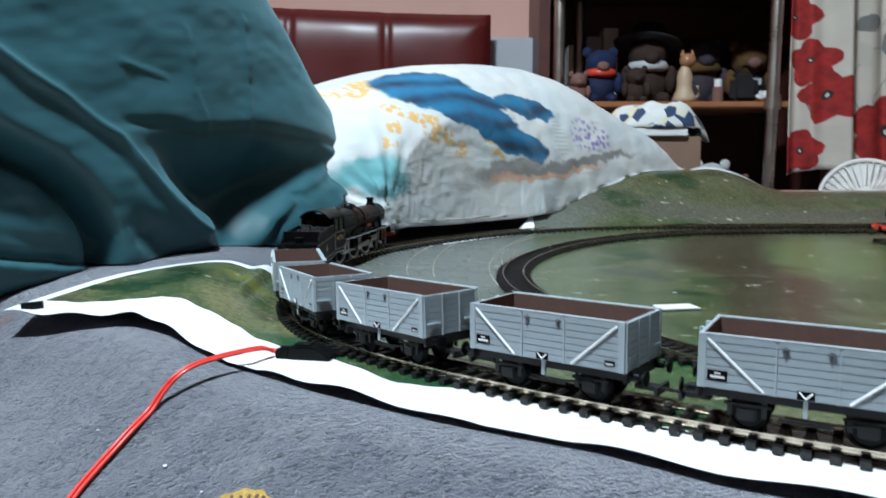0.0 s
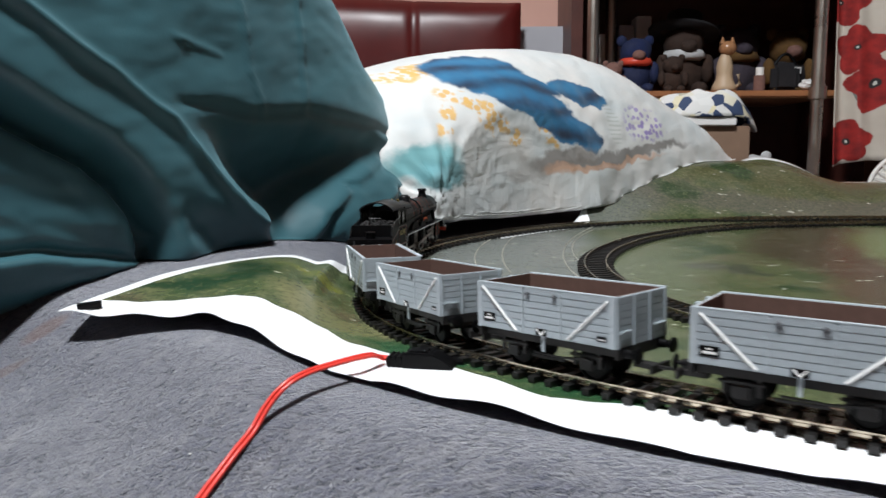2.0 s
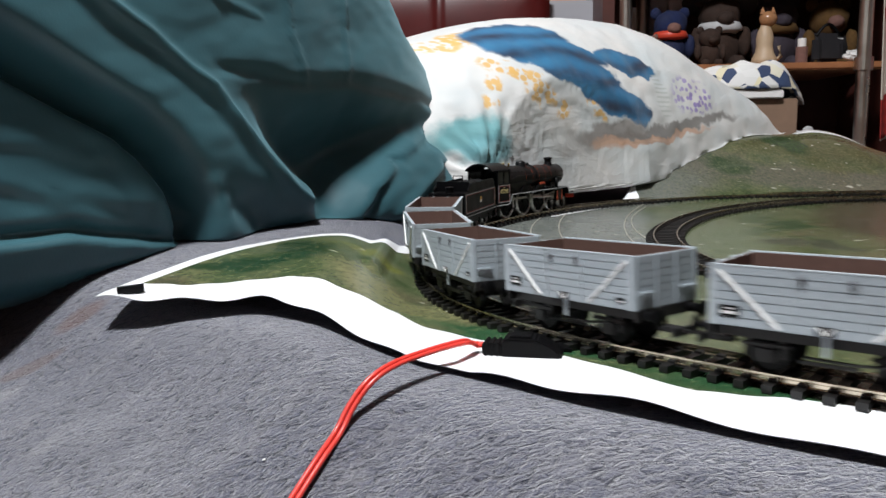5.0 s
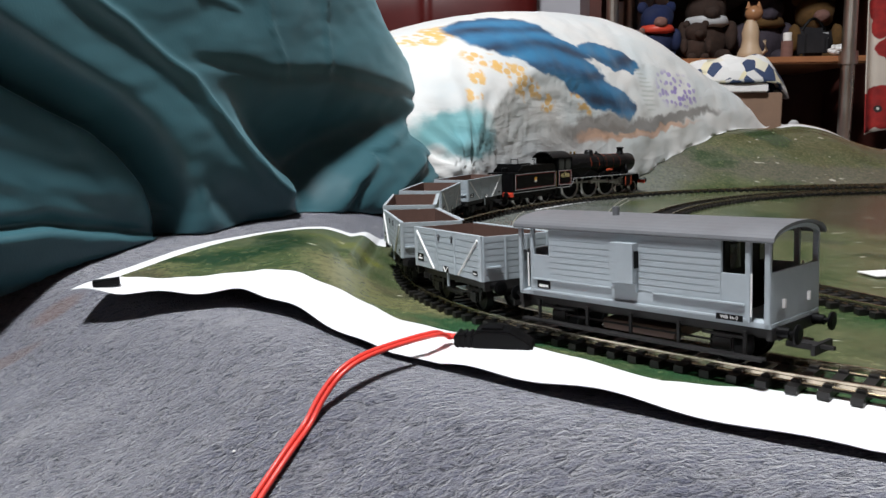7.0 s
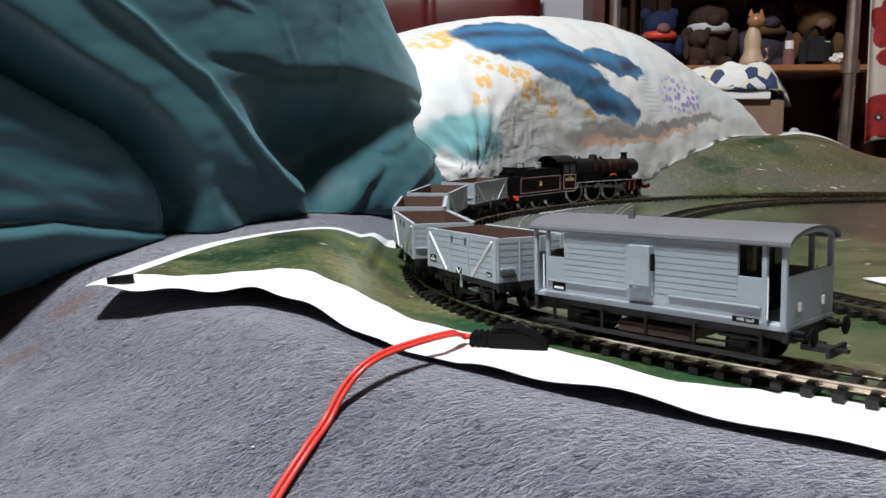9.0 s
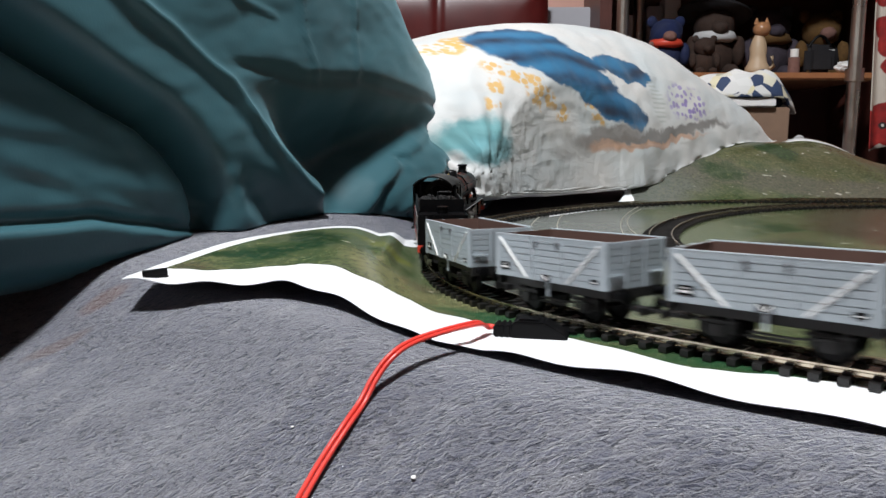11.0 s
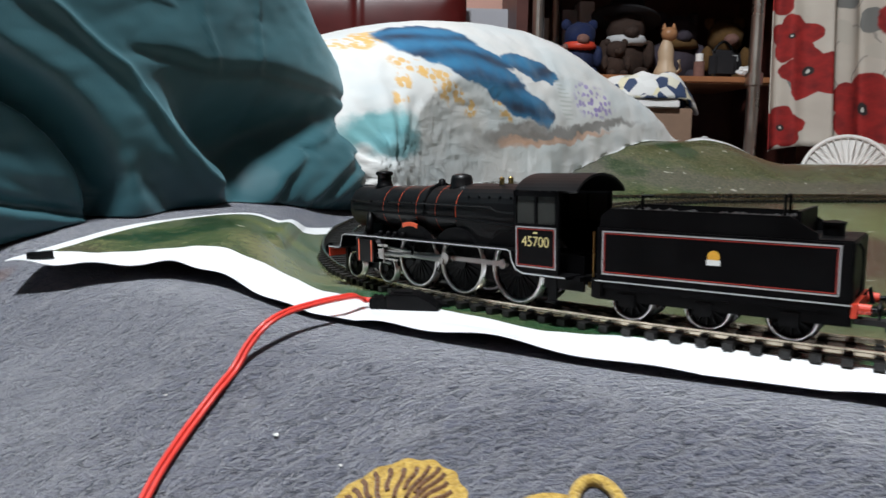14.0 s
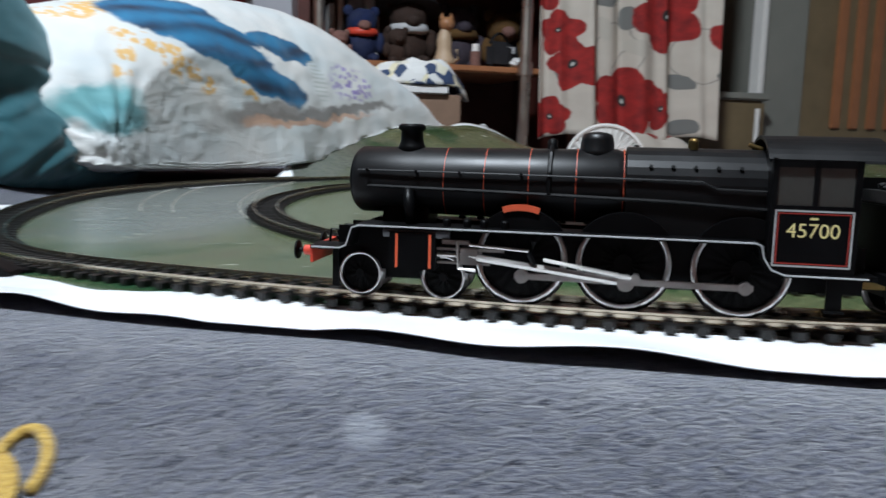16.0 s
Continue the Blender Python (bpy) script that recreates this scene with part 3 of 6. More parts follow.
NEAR_EDGE = [(-0.2665, 0.4615), (-0.235, 0.450), (-0.205, 0.446), (-0.182, 0.442), (-0.155, 0.418), (-0.128, 0.392), (-0.100, 0.367), (-0.051, 0.320), (0.0, 0.283), (0.05, 0.255), (0.088, 0.226), (0.126, 0.207), (0.17, 0.183), (0.30, 0.135), (0.6, 0.11), (1.6, 0.11)]
FAR_EDGE = [(-0.2665, 0.4615), (-0.262, 0.485), (-0.239, 0.522), (-0.203, 0.575), (-0.172, 0.586), (-0.150, 0.590), (-0.136, 0.612), (-0.124, 0.66), (-0.106, 0.725), (-0.085, 0.775), (-0.03, 0.85), (0.029, 0.925), (0.10, 1.00), (0.14, 1.085), (0.25, 1.165), (0.34, 1.235), (0.412, 1.256), (0.46, 1.252), (0.55, 1.262), (0.8, 1.30), (1.6, 1.34)]


def hill(x, y):
    """Raised paper: the crumpled tip beside the bend and the far slope."""
    d = (y - interp(x, NEAR_EDGE)) * 0.8
    left = step(-0.105, -0.165, x) * (0.0108 + 0.0126 * step(-0.01, 0.085, d) + 0.002 * math.exp(-((x + 0.175) / 0.022) ** 2))
    left = max(left, 0.019 * step(-0.122, -0.142, x) * step(0.05, 0.10, d))
    far = 0.074 * step(1.07, 1.24, y + 0.30 * (0.42 - min(x, 0.42))) * (1 - 0.45 * step(0.42, 0.56, x))
    curl = 0.007 * step(-0.020, -0.002, y - interp(x, FAR_EDGE)) * step(0.385, 0.42, x) * step(0.54, 0.47, x)
    return left + far + curl


def mat_height(x, y):
    return rail_height(x, y) - 0.0052 + hill(x, y)


def edge_drop(x, y):
    """How far a place lies outside the mat's near edge, in metres."""
    e = interp(x, [(-1.5, 1.25), (-0.6, 0.76), (-0.3, 0.53), (-0.2, 0.455), (-0.13, 0.385), (-0.05, 0.315), (0.05, 0.245), (0.17, 0.18), (0.3, 0.13), (0.6, 0.10), (2.5, 0.10)])
    return (e - y) * 0.78


def bed_height(x, y):
    d = edge_drop(x, y)
    base = rail_height(x, y) - 0.0078 + 0.016 * step(-0.10, -0.20, x) * step(0.45, 0.60, y) + 0.0080 * step(-0.10, -0.16, x) * step(0.07, 0.0, d)
    fall = 0.0 if d < -0.03 else 0.50 * (math.sqrt((d - 0.011) ** 2 + 0.014 ** 2) + d - 0.011) / 2
    fall += 0.9 * max(0.0, d - 0.30)
    lumps = 0.004 * wobble((x, y, 0), 9) * step(-0.01, 0.08, d) + 0.0015 * wobble((x, y, 0), 40) * step(-0.01, 0.05, d)
    return max(base - fall + lumps, -0.45)


# ---------------------------------------------------------------- room
def build_room():
    """Closed room; the bed stands in it."""
    floor = part("floor", box(-2.6, 2.9, -2.6, 2.3, -0.50, -0.452), CARPET)
    tagged(floor, "dark brown carpet floor of the bedroom", "floor", kind="structure")
    for name, b, mat, text in (
        ("wall_north", (-2.6, 2.9, 2.02, 2.12, -0.452, 1.95), PINKWALL, "pink painted bedroom wall behind the bed"),
        ("wall_south", (-2.6, 2.9, -2.6, -2.5, -0.452, 1.95), PINKWALL, "plain pink painted bedroom wall"),
        ("wall_west", (-2.6, -2.5, -2.5, 2.02, -0.452, 1.95), PINKWALL, "plain pink painted side wall"),
        ("wall_east", (2.8, 2.9, -2.5, 2.02, -0.452, 1.95), GREYWALL, "plain grey painted side wall"),
    ):
        tagged(part(name, box(*b), mat), text, "wall", kind="structure")
    tagged(part("ceiling", box(-2.6, 2.9, -2.6, 2.3, 1.95, 2.0), CEILING), "white painted ceiling", "ceiling", kind="structure")
    tagged(part("wall_pier", box(0.10, 0.235, 1.90, 2.02, -0.45, 0.375, 0.004), GREYWALL), "pale grey painted pier beside the headboard", "wall", kind="structure")
    c = thing("ceiling_lamp", "round white glowing ceiling lamp", "lamp", at=Matrix.Translation(LAMP))
    part("diffuser", lathe([(0.10, -0.05), (0.155, -0.035), (0.165, 0.0)]), LAMPGLOW, c, smooth=True)
    part("base", cyl((0, 0, 0.0), (0, 0, 0.40), 0.03), WHITEPLASTIC, c)


def grid_mesh(name, nu, nv, place, mat, smooth=True, uv=None, attr=None):
    verts = [place(i / nu, j / nv) for j in range(nv + 1) for i in range(nu + 1)]
    faces = [(j * (nu + 1) + i, j * (nu + 1) + i + 1, (j + 1) * (nu + 1) + i + 1, (j + 1) * (nu + 1) + i) for j in range(nv) for i in range(nu)]
    me = bpy.data.meshes.new(name)
    me.from_pydata(verts, [], faces)
    if uv:
        lay = me.uv_layers.new(name="print")
        flat = [uv(i / nu, j / nv) for j in range(nv + 1) for i in range(nu + 1)]
        for lp in me.loops:
            lay.data[lp.index].uv = flat[lp.vertex_index]
    if attr:
        a = me.attributes.new(attr[0], "FLOAT", "POINT")
        for k, v in enumerate([attr[1](i / nu, j / nv) for j in range(nv + 1) for i in range(nu + 1)]):
            a.data[k].value = v
    if smooth:
        me.shade_smooth()
    me.materials.append(mat)
    return new(name, me)


def build_bed():
    xs = np.concatenate([np.linspace(-1.4, -0.34, 40), np.linspace(-0.33, 0.30, 200), np.linspace(0.32, 1.9, 60)])
    ys = np.concatenate([np.linspace(-0.55, 0.04, 40), np.linspace(0.05, 0.56, 170), np.linspace(0.58, 1.86, 60)])

    def place(u, v):
        x, y = float(xs[round(u * (len(xs) - 1))]), float(ys[round(v * (len(ys) - 1))])
        return (x, y, bed_height(x, y))
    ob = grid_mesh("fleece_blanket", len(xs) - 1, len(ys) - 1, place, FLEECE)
    tagged(ob, "grey-blue ribbed fleece blanket spread over the bed", "blanket")
    base = part("mattress", box(-1.38, 1.88, 0.55, 1.84, -0.45, -0.06, 0.04), PALECLOTH)
    tagged(base, "pale mattress under the fleece blanket", "mattress")
    # yellow printed beast: ruffled round head and looped tail
    head = (-0.0775, 0.2465)

    def lay(x, y, up=0.0020):
        return (x, y, bed_height(x, y) + up)

    def disc(u, v):
        a, r = u * 2 * math.pi, 0.00005 + v * (0.0208 + 0.0005 * math.sin(16 * u * 2 * math.pi))
        return lay(head[0] + r * math.cos(a), head[1] + r * math.sin(a) * 1.0)
    lion = thing("blanket_print", "yellow and brown animal motif worked into the fleece", "blanket print")
    ob = grid_mesh("ruff", 90, 8, disc, LIONYEL)
    ob.parent = lion
    for k in range(34):
        a = 2 * math.pi * k / 34 + 0.05 * math.sin(k * 7.1)
        r0, r1 = 0.0098 + 0.0015 * math.sin(k * 3.3), 0.0186 + 0.001 * math.sin(k * 5.1)
        pts = [lay(head[0] + (r0 + (r1 - r0) * q / 6) * math.cos(a + 0.03 * math.sin(q)), head[1] + (r0 + (r1 - r0) * q / 6) * math.sin(a + 0.03 * math.sin(q)), 0.0019) for q in range(7)]
        part("stroke", tube(pts, 0.0008, 6), LIONBROWN, lion)

    def body(u, v):
        a, r = u * 2 * math.pi, 0.001 + v
        return lay(-0.0405 + 0.0155 * r * math.cos(a), 0.223 + 0.019 * r * math.sin(a))
    ob = grid_mesh("body", 50, 6, body, LIONYEL)
    ob.parent = lion
    pts = [lay(-0.0265 + 0.0062 * math.cos(a), 0.2315 + 0.0115 * math.sin(a), 0.001) for a in np.linspace(math.pi, -0.9, 26)]
    part("tail", tube(pts, 0.0017, 8), LIONYEL, lion, smooth=True)


def build_mat():
    """One sheet between its near and its far edge, both running from the tip to the right."""
    _, ns = smooth_line(NEAR_EDGE, 0.003, 8)
    _, fs = smooth_line(FAR_EDGE, 0.003, 8)

    def on(line, u):
        k = (0.42 * u + 0.58 * u ** 3) * (len(line) - 1)
        i = min(int(k), len(line) - 2)
        return line[i] * (1 - k + i) + line[i + 1] * (k - i)

    def flat(u, v):
        a, b = on(ns, u), on(fs, u)
        return a * (1 - v) + b * v

    def rise(u, v):
        p = flat(u, v)
        x, y = float(p[0]), float(p[1])
        d = float(np.linalg.norm(p - on(ns, u)))
        curl = (0.0014 * math.sin(u * 46 + 0.6) * step(-0.16, -0.09, x) + 0.001 * math.sin(u * 131)) * max(0.0, 1 - d / 0.025)
        return (x, y, mat_height(x, y) + max(curl, -0.001))

    near_width = [(-0.27, 0.022), (-0.20, 0.030), (-0.15, 0.036), (-0.12, 0.045), (-0.07, 0.037), (-0.04, 0.033), (-0.02, 0.025), (0.0, 0.030), (0.02, 0.033), (0.06, 0.029), (0.12, 0.031), (0.4, 0.034)]

    def border(u, v):
        """Over a half on the white margins, by the true distance from the edges."""
        p = flat(u, v)
        d0 = float(np.sqrt(np.min(np.sum((ns - p) ** 2, axis=1))))
        d1 = float(np.sqrt(np.min(np.sum((fs - p) ** 2, axis=1))))
        x = float(p[0])
        w0 = interp(x, near_width) + 0.0012 * math.sin(x * 90) + 0.0006 * math.sin(x * 310)
        w1 = 0.009 if x < 0.0 else (0.018 if x < 0.12 else (-0.01 if x < 0.395 else 0.012))
        return min(1.0, max(0.0, 0.5 + 60 * max(w0 - d0, w1 - d1)))
    vs = np.concatenate([np.linspace(0, 0.22, 90), np.linspace(0.225, 1.0, 100)])
    ob = grid_mesh("scenic_mat", 420, len(vs) - 1, lambda u, v: rise(u, float(vs[round(v * (len(vs) - 1))])), MAT,
                   attr=("border", lambda u, v: border(u, float(vs[round(v * (len(vs) - 1))]))))
    tagged(ob, "glossy printed paper landscape mat with a white border", "play mat")
    s = ob.modifiers.new("sheet", "SOLIDIFY")
    s.thickness, s.offset = 0.0004, -1
    mark = part("registration_mark", box(-0.006, 0.006, -0.0022, 0.0022, -0.0025, 0.0006), BLACK, ob)
    mark.matrix_basis = pose(-0.2505, 0.464, mat_height(-0.2505, 0.464) + 0.0030, 4, -4, 20)
    for a, b, c in (((0.045, 0.617), (0.025, 0.755), (0.12, 0.985)), ((0.058, 0.677), (0.045, 0.79), (0.112, 0.945)), ((-0.007, 0.654), (-0.018, 0.77), (0.03, 0.93)), ((-0.030, 0.66), (-0.043, 0.76), (0.0, 0.89))):
        pts = []
        for k in range(25):
            q = k / 24
            x = (1 - q) ** 2 * a[0] + 2 * q * (1 - q) * b[0] + q * q * c[0]
            y = (1 - q) ** 2 * a[1] + 2 * q * (1 - q) * b[1] + q * q * c[1]
            pts.append((x, y, mat_height(x, y) + 0.0002))
        part("printed_rail", tube(pts, 0.0006, 4), PRINTLINE, ob)
    chip = part("paper_scrap", box(-0.014, 0.014, -0.008, 0.008, 0, 0.0006), WHITECARD)
    chip.matrix_basis = pose(0.162, 0.528, mat_height(0.162, 0.528) + 0.001, 0, 0, 10)
    tagged(chip, "small white scrap of paper on the mat", "paper scrap")


PRINTLINE = simple("printed_rail_ink", (0.34, 0.33, 0.28), 0.5, grain=0.2)

# ---------------------------------------------------------------- track
OUTER = [(1.6, .165), (1.0, .165), (.6, .165), (.42, .169), (.3, .186), (.22, .2075), (.16, .2305), (.1072, .26), (.0557, .2932), (.0076, .3327), (-.0348, .3796), (-.0691, .4334), (-.0936, .4928), (-.1076, .5557), (-.1109, .62), (-.1043, .6839),
         (-.0891, .7459), (-.0675, .79), (-.038, .838), (0, .889), (.046, .94), (.103, .986), (.18, 1.024), (.276, 1.048), (.42, 1.059), (.7, 1.06), (1.6, 1.06)]
INNER = [(1.6, .235), (.45, .235), (.32, .25), (.23, .275), (.165, .31), (.125, .36), (.105, .42), (.093, .47), (.075, .525), (.061, .58), (.057, .64), (.067, .70), (.09, .757), (.13, .823), (.178, .88), (.24, .933), (.318, .972), (.42, .99), (.6, .995), (1.6, .995)]
SIDING = [(0.49, 0.868), (1.6, 0.823)]
RUN, RAILWAY = smooth_line(OUTER)


def on_track(s):
    return Vector((float(np.interp(s, RUN, RAILWAY[:, 0])), float(np.interp(s, RUN, RAILWAY[:, 1])), 0))


def sleeper_mesh():
    bm = box(-0.0016, 0.0016, -0.0145, 0.0145, -0.0045, -0.0022)
    for y in (-0.0082, 0.0082):
        add_box(bm, -0.0013, 0.0013, y - 0.002, y + 0.002, -0.0022, -0.0014)
    return finish(bm, "sleeper", SLEEPER)


def build_track(name, ctrl, label, first, last):
    s, p = smooth_line(ctrl)
    t = np.gradient(p, axis=0)
    t /= np.hypot(*t.T)[:, None]
    ob = thing(name, label, "model track", "model railway tracks")
    for side in (-0.00865, 0.00865):
        bm = bmesh.new()
        rows = []
        for i in range(0, len(s), 2):
            n = np.array([-t[i][1], t[i][0]])
            z = rail_height(*p[i])
            row = []
            for w, h in ((-0.0005, 0), (0.0005, 0), (0.0005, -0.0007), (0.00025, -0.001), (0.00025, -0.002), (0.0009, -0.0023), (-0.0009, -0.0023), (-0.00025, -0.002), (-0.00025, -0.001), (-0.0005, -0.0007)):
                q = p[i] + n * (side + w)
                row.append(bm.verts.new((q[0], q[1], z + h)))
            rows.append(row)
        for a, b in zip(rows, rows[1:]):
            for k in range(10):
                bm.faces.new((a[k], a[(k + 1) % 10], b[(k + 1) % 10], b[k]))
        part("rail", bm, RAIL, ob, "bright nickel silver rail")
    web = bmesh.new()
    me = sleeper_mesh()
    rest = bmesh.new()
    for d in np.arange(0.004, s[-1], 0.0083):
        x, y = np.interp(d, s, p[:, 0]), np.interp(d, s, p[:, 1])
        tx, ty = np.interp(d, s, t[:, 0]), np.interp(d, s, t[:, 1])
        m = Matrix.Translation((x, y, rail_height(x, y))) @ Matrix.Rotation(math.atan2(ty, tx), 4, "Z")
        if first <= d <= last:
            o = new("sleeper", me)
            o.matrix_basis = m
            o.parent = ob
        else:
            before = len(rest.verts)
            for dx, dy, dz in ((-1, -1, -1), (1, -1, -1), (1, 1, -1), (-1, 1, -1), (-1, -1, 1), (1, -1, 1), (1, 1, 1), (-1, 1, 1)):
                rest.verts.new(m @ Vector((0.0016 * dx, 0.0145 * dy, -0.0034 + 0.0011 * dz)))
            rest.verts.ensure_lookup_table()
            v = rest.verts[before:before + 8]
            for f in ((0, 1, 2, 3), (4, 5, 6, 7), (0, 1, 5, 4), (1, 2, 6, 5), (2, 3, 7, 6), (3, 0, 4, 7)):
                rest.faces.new([v[k] for k in f])
    for side in (-0.0092, 0.0092):
        strip = []
        for i in range(0, len(s), 3):
            n = np.array([-t[i][1], t[i][0]])
            z = rail_height(*p[i])
            a, b = p[i] + n * (side - 0.0013), p[i] + n * (side + 0.0013)
            strip.append((web.verts.new((a[0], a[1], z - 0.0028)), web.verts.new((b[0], b[1], z - 0.0028))))
        for a, b in zip(strip, strip[1:]):
            web.faces.new((a[0], a[1], b[1], b[0]))
    part("sleeper_web", web, SLEEPER, ob)
    if len(rest.verts):
        tagged(part("far_sleepers", rest, SLEEPER, ob), kind="stuff")
    else:
        rest.free()
    return ob


# ---------------------------------------------------------------- rolling stock (built in millimetres, x forward, z up from the rail)
def wheelset(parent, x, r, gauge=8.2, spokes=0, rim=TYRE, name="wheelset", width=2.6):
    """An axle with its two wheels; it turns about its own y."""
    ob = thing(name, "", "")
    ob.parent = parent
    ob.matrix_basis = pose(x * M, 0, r * M)
    part("axle", scaled(cyl((0, -gauge, 0), (0, gauge, 0), 1.0, n=10)), UNDER, ob)
    for sgn in (-1, 1):
        y0 = sgn * (gauge - 0.6)
        turn = Matrix.Rotation(radians(-90 * sgn), 4, "X")
        wheel = bmesh.new()
        bm = bmesh.new()
        hub = bmesh.new()
        mm = Matrix.Translation((0, y0, 0)) @ turn
        prof = [(r * 0.87, -width / 2), (r + 0.9, -width / 2), (r + 0.9, -width / 2 + 0.5), (r, -width / 2 + 0.8), (r * 0.995, width / 2), (r * 0.90, width / 2), (r * 0.87, width / 2 - 0.6)]
        n = 36
        rings = [[bm.verts.new(mm @ Vector((q * math.cos(2 * math.pi * k / n), q * math.sin(2 * math.pi * k / n), h))) for k in range(n)] for q, h in prof]
        for a, b in zip(rings, rings[1:] + rings[:1]):
            for k in range(n):
                bm.faces.new((a[k], a[(k + 1) % n], b[(k + 1) % n], b[k]))
        part("tyre", scaled(bm), rim, ob, "bright metal tyre", smooth=True)
        add_lathe(wheel, [(r * 0.2, -width / 2 + 0.2), (r * 0.2, width / 2 + 0.2)], mm, 16)
        if spokes:
            for k in range(spokes):
                a = 2 * math.pi * k / spokes
                add_cyl(wheel, mm @ Vector((0, 0, 0)), mm @ Vector((r * 0.89 * math.cos(a), r * 0.89 * math.sin(a), 0)), 0.55, 0.4, 6)
            add_lathe(wheel, [(r * 0.9, -width / 2 + 0.1), (r * 0.9, -width / 2 + 0.3)], mm, 24)
        else:
            add_lathe(wheel, [(r * 0.88, -width / 2 + 0.6), (r * 0.88, width / 2 - 0.9)], mm, 24)
        part("wheel_centre", scaled(wheel), BLACK, ob)
        hub.free()
    return ob


def buffer_pair(parent, x, z, sgn, stock=BLACK, spread=11.3, length=6.0):
    for y in (-spread, spread):
        b = part("buffer", scaled(cyl((x, y, z), (x + sgn * length * 0.55, y, z), 1.7, 1.5, 14)), stock, parent, smooth=False)
        bm = cyl((x + sgn * length * 0.5, y, z), (x + sgn * (length - 0.8), y, z), 0.8, n=10)
        add_lathe(bm, [(0.9, 0), (2.9, 0.4), (2.9, 0.9), (1.6, 1.3)] if sgn > 0 else [(0.9, 0), (2.9, -0.4), (2.9, -0.9), (1.6, -1.3)], Matrix.Translation((x + sgn * (length - 1.1), y, z)) @ Matrix.Rotation(radians(90), 4, "Y"), 16)
        part("buffer_head", scaled(bm), BLACK, b)


def coupling(parent, x, sgn):
    bm = box(x, x + sgn * 9, -2.2, 2.2, 6.2, 8.0) if sgn > 0 else box(x - 9, x, -2.2, 2.2, 6.2, 8.0)
    xx = x + sgn * 9
    add_box(bm, min(xx, xx + sgn * 1.2), max(xx, xx + sgn * 1.2), -6, 6, 5.6, 8.6)
    add_box(bm, min(xx, xx + sgn * 5), max(xx, xx + sgn * 5), 1.0, 2.6, 7.2, 8.2)
    part("coupling", scaled(bm), UNDER, parent, "black hook coupling")


def panel_text(parent, words, x, y, z, size, mat, turn=0.0, name="lettering"):
    """Lettering that stands on the side facing -y (turn 180 for +y)."""
    cu = bpy.data.curves.new(name, "FONT")
    cu.body, cu.size, cu.align_x, cu.align_y, cu.extrude = words, size * M, "CENTER", "CENTER", 0.00003
    tmp = bpy.data.objects.new(name, cu)
    me = bpy.data.meshes.new_from_object(tmp)
    bpy.data.objects.remove(tmp)
    bpy.data.curves.remove(cu)
    me.materials.append(mat)
    ob = new(name, me)
    ob.parent = parent
    ob.matrix_basis = pose(x * M, y * M, z * M, 90, 0, turn)
    return ob


